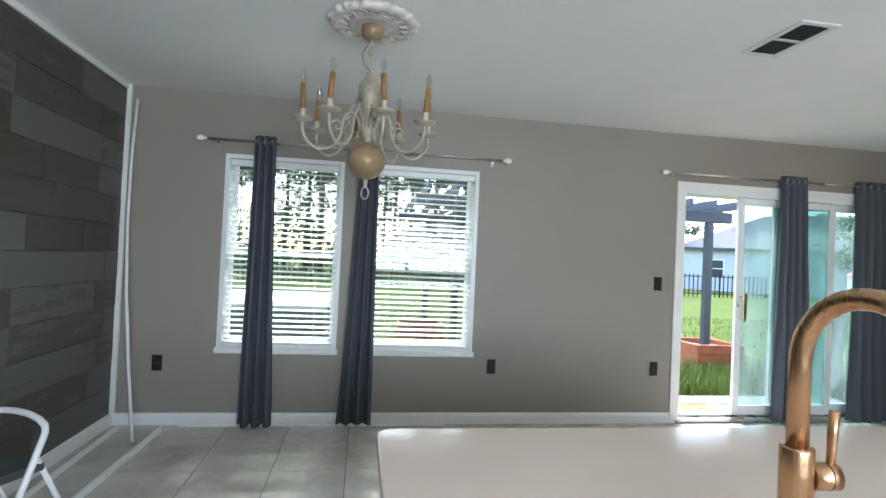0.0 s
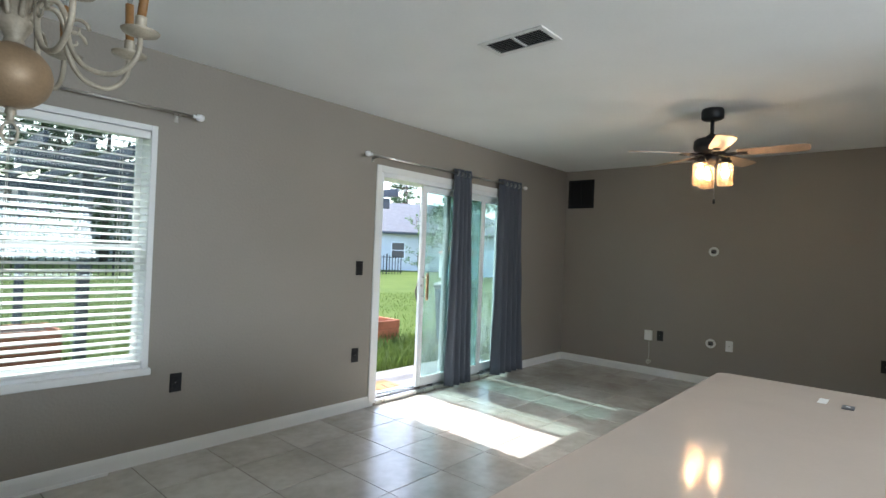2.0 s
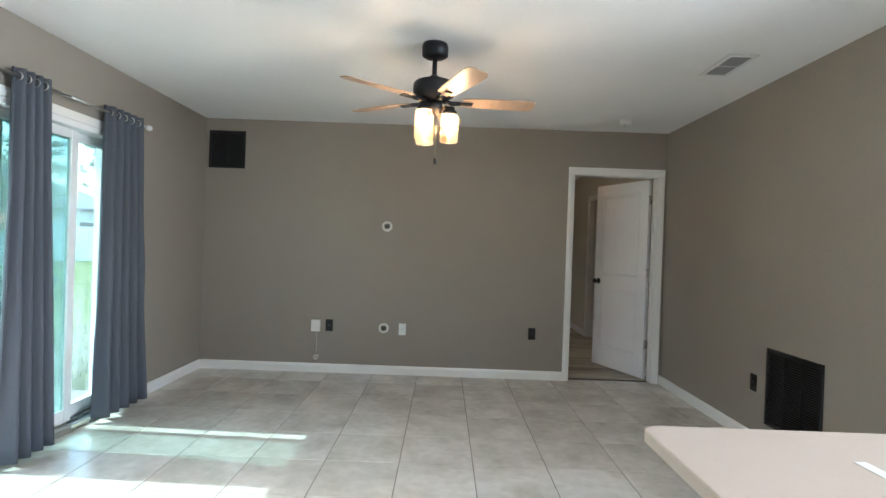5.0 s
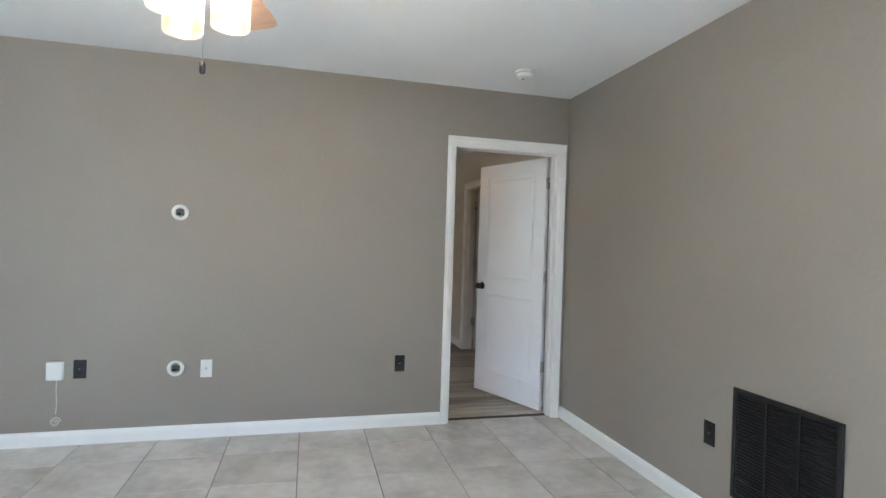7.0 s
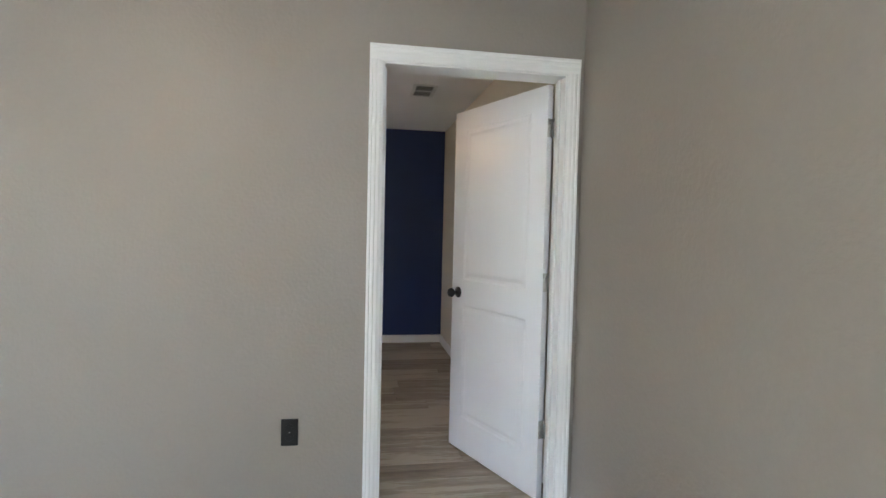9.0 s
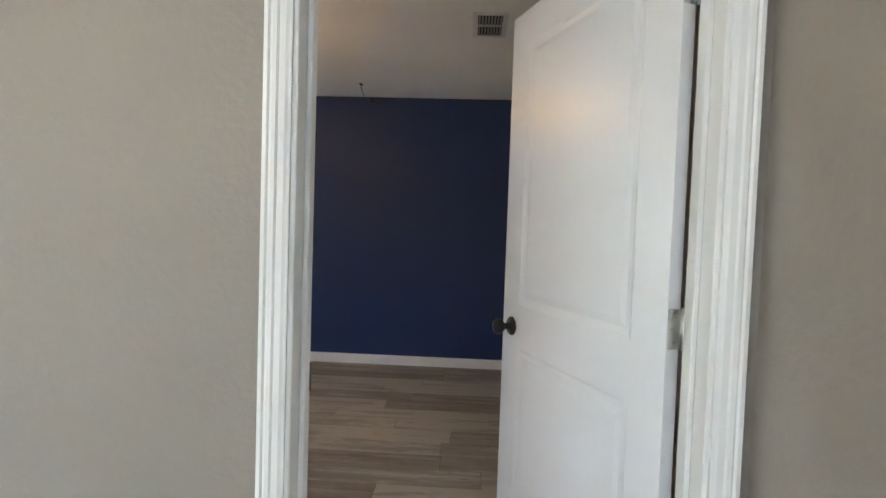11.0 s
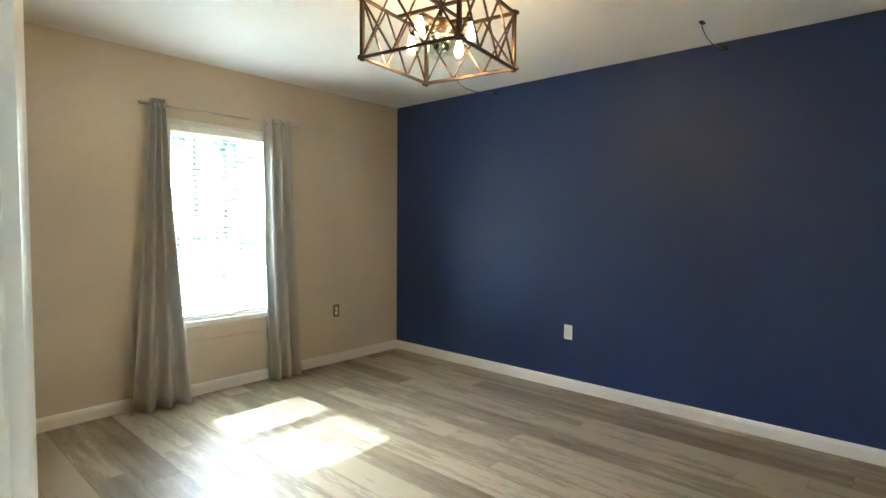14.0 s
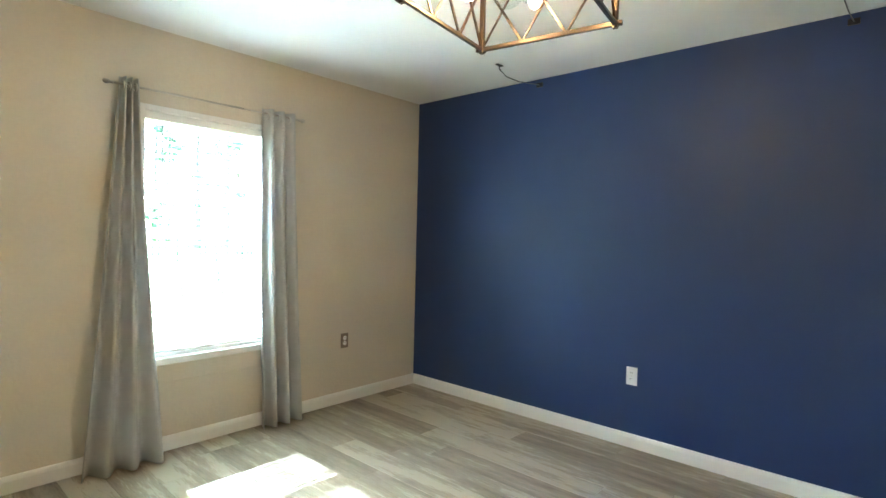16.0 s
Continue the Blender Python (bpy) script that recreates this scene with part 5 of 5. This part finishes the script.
# black metal fence and white panel fence
fe = thing("metal_fence", (0, 25, -0.13), "black metal picket fence across the lawn", "fence")
pk = bpy.data.meshes.new("picket")
bm = BOX(-0.02, 0.02, -0.02, 0.02, 0, 1.2); bm.to_mesh(pk); bm.free(); pk.materials.append(M_BLACKM)
for k in range(150):
    o = new("picket", pk); o.parent = fe; o.location = (-14 + k * 0.25, 0, 0)
for z in (0.15, 1.05):
    part("rail", BOX(-14.2, 23.4, -0.02, 0.02, z, z + 0.05), M_BLACKM, fe)
for k in range(13):
    part("post", BOX(-14 + k * 3 - 0.04, -14 + k * 3 + 0.04, -0.045, -0.02, 0, 1.3), M_BLACKM, fe)
wf = thing("white_fence", (24, 22, -0.13), "white vinyl panel fence beyond the lawn", "fence", rz=-35)
for k in range(9):
    part("fence_panel", BOX(k * 2.0, k * 2.0 + 1.96, -0.03, 0.03, 0.05, 1.75, 0.01), M_VINYL, wf)


# roof overhang that shades the head of the windows and the sliding door
structure("trim_eave", BOX(XW - 0.6, 6.36, YO + 0.001, YO + 0.62, 2.47, 2.62, 0.01), M_TRIM, "white soffit and fascia of the roof overhang", "eave")

# ---------- trees ----------
def foliage(bm, centre, rad, n, size, r, flat=0.6):
    """Loose clumps of small leaf faces."""
    for _ in range(n):
        d = Vector((r.gauss(0, 1), r.gauss(0, 1), r.gauss(0, 1))).normalized() * (rad * r.random() ** 0.4)
        p = Vector(centre) + Vector((d.x, d.y, d.z * flat))
        a = Vector((r.gauss(0, 1), r.gauss(0, 1), r.gauss(0, 1))).normalized()
        b = a.cross(Vector((r.gauss(0, 1), r.gauss(0, 1), r.gauss(0, 1)))).normalized()
        s = size * r.uniform(0.5, 1.2)
        vs = [bm.verts.new(p + a * s), bm.verts.new(p + b * s * 0.45), bm.verts.new(p - a * s * 0.6), bm.verts.new(p - b * s * 0.45)]
        bm.faces.new(vs)


def pine(x, y, h, seed, label, leafmat=None, low=0.45, spread=1.0, trunk=0.2):
    r = random.Random(seed)
    th = thing("pine_tree", (x, y, -0.13), label, "tree", "trees at the lawn's edge")
    lean = r.uniform(-0.4, 0.4)
    tp = [(lean * (k / 8) ** 2 + 0.08 * math.sin(k + seed), 0.05 * math.sin(2 * k), h * k / 8) for k in range(9)]
    tb = TUBE(tp, trunk, 8, taper=[1.15 - k * 0.12 for k in range(9)])
    lv = bmesh.new()
    for k in range(int(15 * spread) + 6):
        f = low + (1 - low) * r.random()
        z = h * f
        a = r.uniform(0, 6.28)
        L = spread * (0.5 + 2.2 * (1 - f) + r.uniform(0, 0.9))
        x0 = lean * f * f
        end = (x0 + math.cos(a) * L, math.sin(a) * L, z + r.uniform(0.1, 0.7))
        tube(tb, [(x0, 0, z), (x0 + math.cos(a) * L * 0.5, math.sin(a) * L * 0.5, z + 0.15), end], trunk * 0.22, 5, taper=[1, 0.7, 0.3])
        for q in (0.55, 0.8, 1.0):
            foliage(lv, (x0 + math.cos(a) * L * q, math.sin(a) * L * q, z + 0.3 * q), 0.62 * spread ** 0.5 * (1 if spread > 0.5 else 0.5), 38 if spread > 0.5 else 14, 0.17 if spread > 0.5 else 0.045, r, 0.7)
    part("trunk", tb, M_BARK, th)
    part("crown", lv, leafmat or M_LEAF, th)
    return th


tall = [pine(0, 40, 15, 1, "tall slender pine tree at the lawn's edge"), pine(4, 41, 13, 2, "tall slender pine tree at the lawn's edge"), pine(8, 43, 16, 3, "tall slender pine tree at the lawn's edge"), pine(-4, 42, 14, 4, "tall slender pine tree at the lawn's edge", low=0.2, spread=1.3)]
rr = random.Random(5)
for k in range(44):
    src = tall[k % 4]
    x = -34 + k * 1.45 + rr.uniform(-0.6, 0.6)
    copy_thing(src, pose(x, 38 + rr.uniform(0, 14), -0.13, 0, 0, rr.uniform(0, 360)))
for k in range(8):
    copy_thing(tall[(k * 3 + 1) % 4], pose(42 + k * 3.2 + rr.uniform(-1, 1), 46 + rr.uniform(-4, 6) - k * 3.0, -0.13, 0, 0, rr.uniform(0, 360)))
ub = bmesh.new()
r2 = random.Random(9)
for k in range(60):
    foliage(ub, (-30 + k * 0.85 + r2.uniform(-0.5, 0.5), 37 + r2.uniform(0, 3), r2.uniform(0.6, 3.2)), 1.9, 150, 0.26, r2, 0.9)
tagged(part("undergrowth", ub, M_LEAF), "dense dark green undergrowth below the pines", "bushes", kind="stuff")
pine(12.2, 12.6, 2.6, 21, "young thin sapling with sparse leaves on the lawn", M_LEAFB, 0.3, 0.22, 0.035)
pine(11.0, 11.5, 2.3, 22, "young thin sapling with sparse leaves on the lawn", M_LEAFB, 0.35, 0.2, 0.03)
pine(29.0, 25.5, 5.2, 23, "rounded bright green tree behind the fence", M_LEAFB, 0.35, 1.1, 0.12)

# ---------- wall boards, floor tiles and planks ----------
bw = thing("board_cladding", (XW, 0, 0), "weathered grey-brown wooden boards covering the dining wall", "wall cladding", kind="structure")
rb = random.Random(3)
rowh = 0.195
z = FL + 0.09
row = 0
while z < H - 0.041:
    z1 = min(z + rowh, H - 0.041)
    y = YN - 0.03 - rb.uniform(0.0, 0.5)
    ya = YN - 0.03
    while ya > -2.5:
        yb = max(y, -2.54)
        t = 0.012 + rb.choice((0, 0, 0.002, 0.004))
        part("board", BOX(-0.0155, t - 0.012, yb + 0.0012, ya - 0.0012, z + 0.001, z1 - 0.001, 0.0018), M_BARN, bw).location = (0, 0, 0)
        ya = yb
        y = yb - rb.uniform(0.55, 1.15)
    z = z1
    row += 1

P = 0.44
tile_mesh = bpy.data.meshes.new("tile")
bm = BOX(-P / 2 + 0.0022, P / 2 - 0.0022, -P / 2 + 0.0022, P / 2 - 0.0022, -0.006, 0.0, 0.0014)
bmesh.ops.recalc_face_normals(bm, faces=bm.faces)
bm.to_mesh(tile_mesh); bm.free(); tile_mesh.materials.append(M_TILE)
for i in range(-16, 4):
    for j in range(-11, 6):
        x0, y0 = 5.09 + P * i, 2.07 + P * j
        x1, y1 = x0 + P, y0 + P
        cx0, cx1, cy0, cy1 = max(x0, XW - 0.015), min(x1, 6.372), max(y0, -2.55), min(y1, YN)
        if cx1 - cx0 < 0.02 or cy1 - cy0 < 0.02:
            continue
        if cx0 > 3.0 and cy1 < YS:
            continue
        if cx1 - cx0 > P - 0.001 and cy1 - cy0 > P - 0.001:
            o = new("tile", tile_mesh)
        else:
            b = BOX(cx0 - x0 - P / 2 + 0.0022, cx1 - x0 - P / 2 - 0.0022, cy0 - y0 - P / 2 + 0.0022, cy1 - y0 - P / 2 - 0.0022, -0.006, 0.0, 0.0014)
            o = part("tile", b, M_TILE)
        o.parent = tile_floor
        o.location = (x0 + P / 2, y0 + P / 2, FL)

rp = random.Random(8)
PW, PL = 0.182, 1.22
x = 6.374
row = 0
while x < XB1:
    x1 = min(x + PW, XB1)
    y = YBS - 1.2 - rp.uniform(0, PL)
    while y < YBN:
        a, b = max(y, YBS - 1.2), min(y + PL, YBN)
        if b - a > 0.02:
            w, l = (x1 - x) / 2, (b - a) / 2
            o = part("plank", BOX(-w + 0.0006, w - 0.0006, -l + 0.0008, l - 0.0008, -0.008, 0.0, 0.0008), M_PLANK, plank_floor)
            o.location = ((x + x1) / 2, (a + b) / 2, FL)
        y += PL
    x = x1
    row += 1
structure("trim_threshold", BOX(6.355, 6.392, DY0 + 0.017, DY1 - 0.017, FL, FL + 0.006, 0.002), M_PLANKGAP, "dark threshold strip between tile and plank", "threshold")
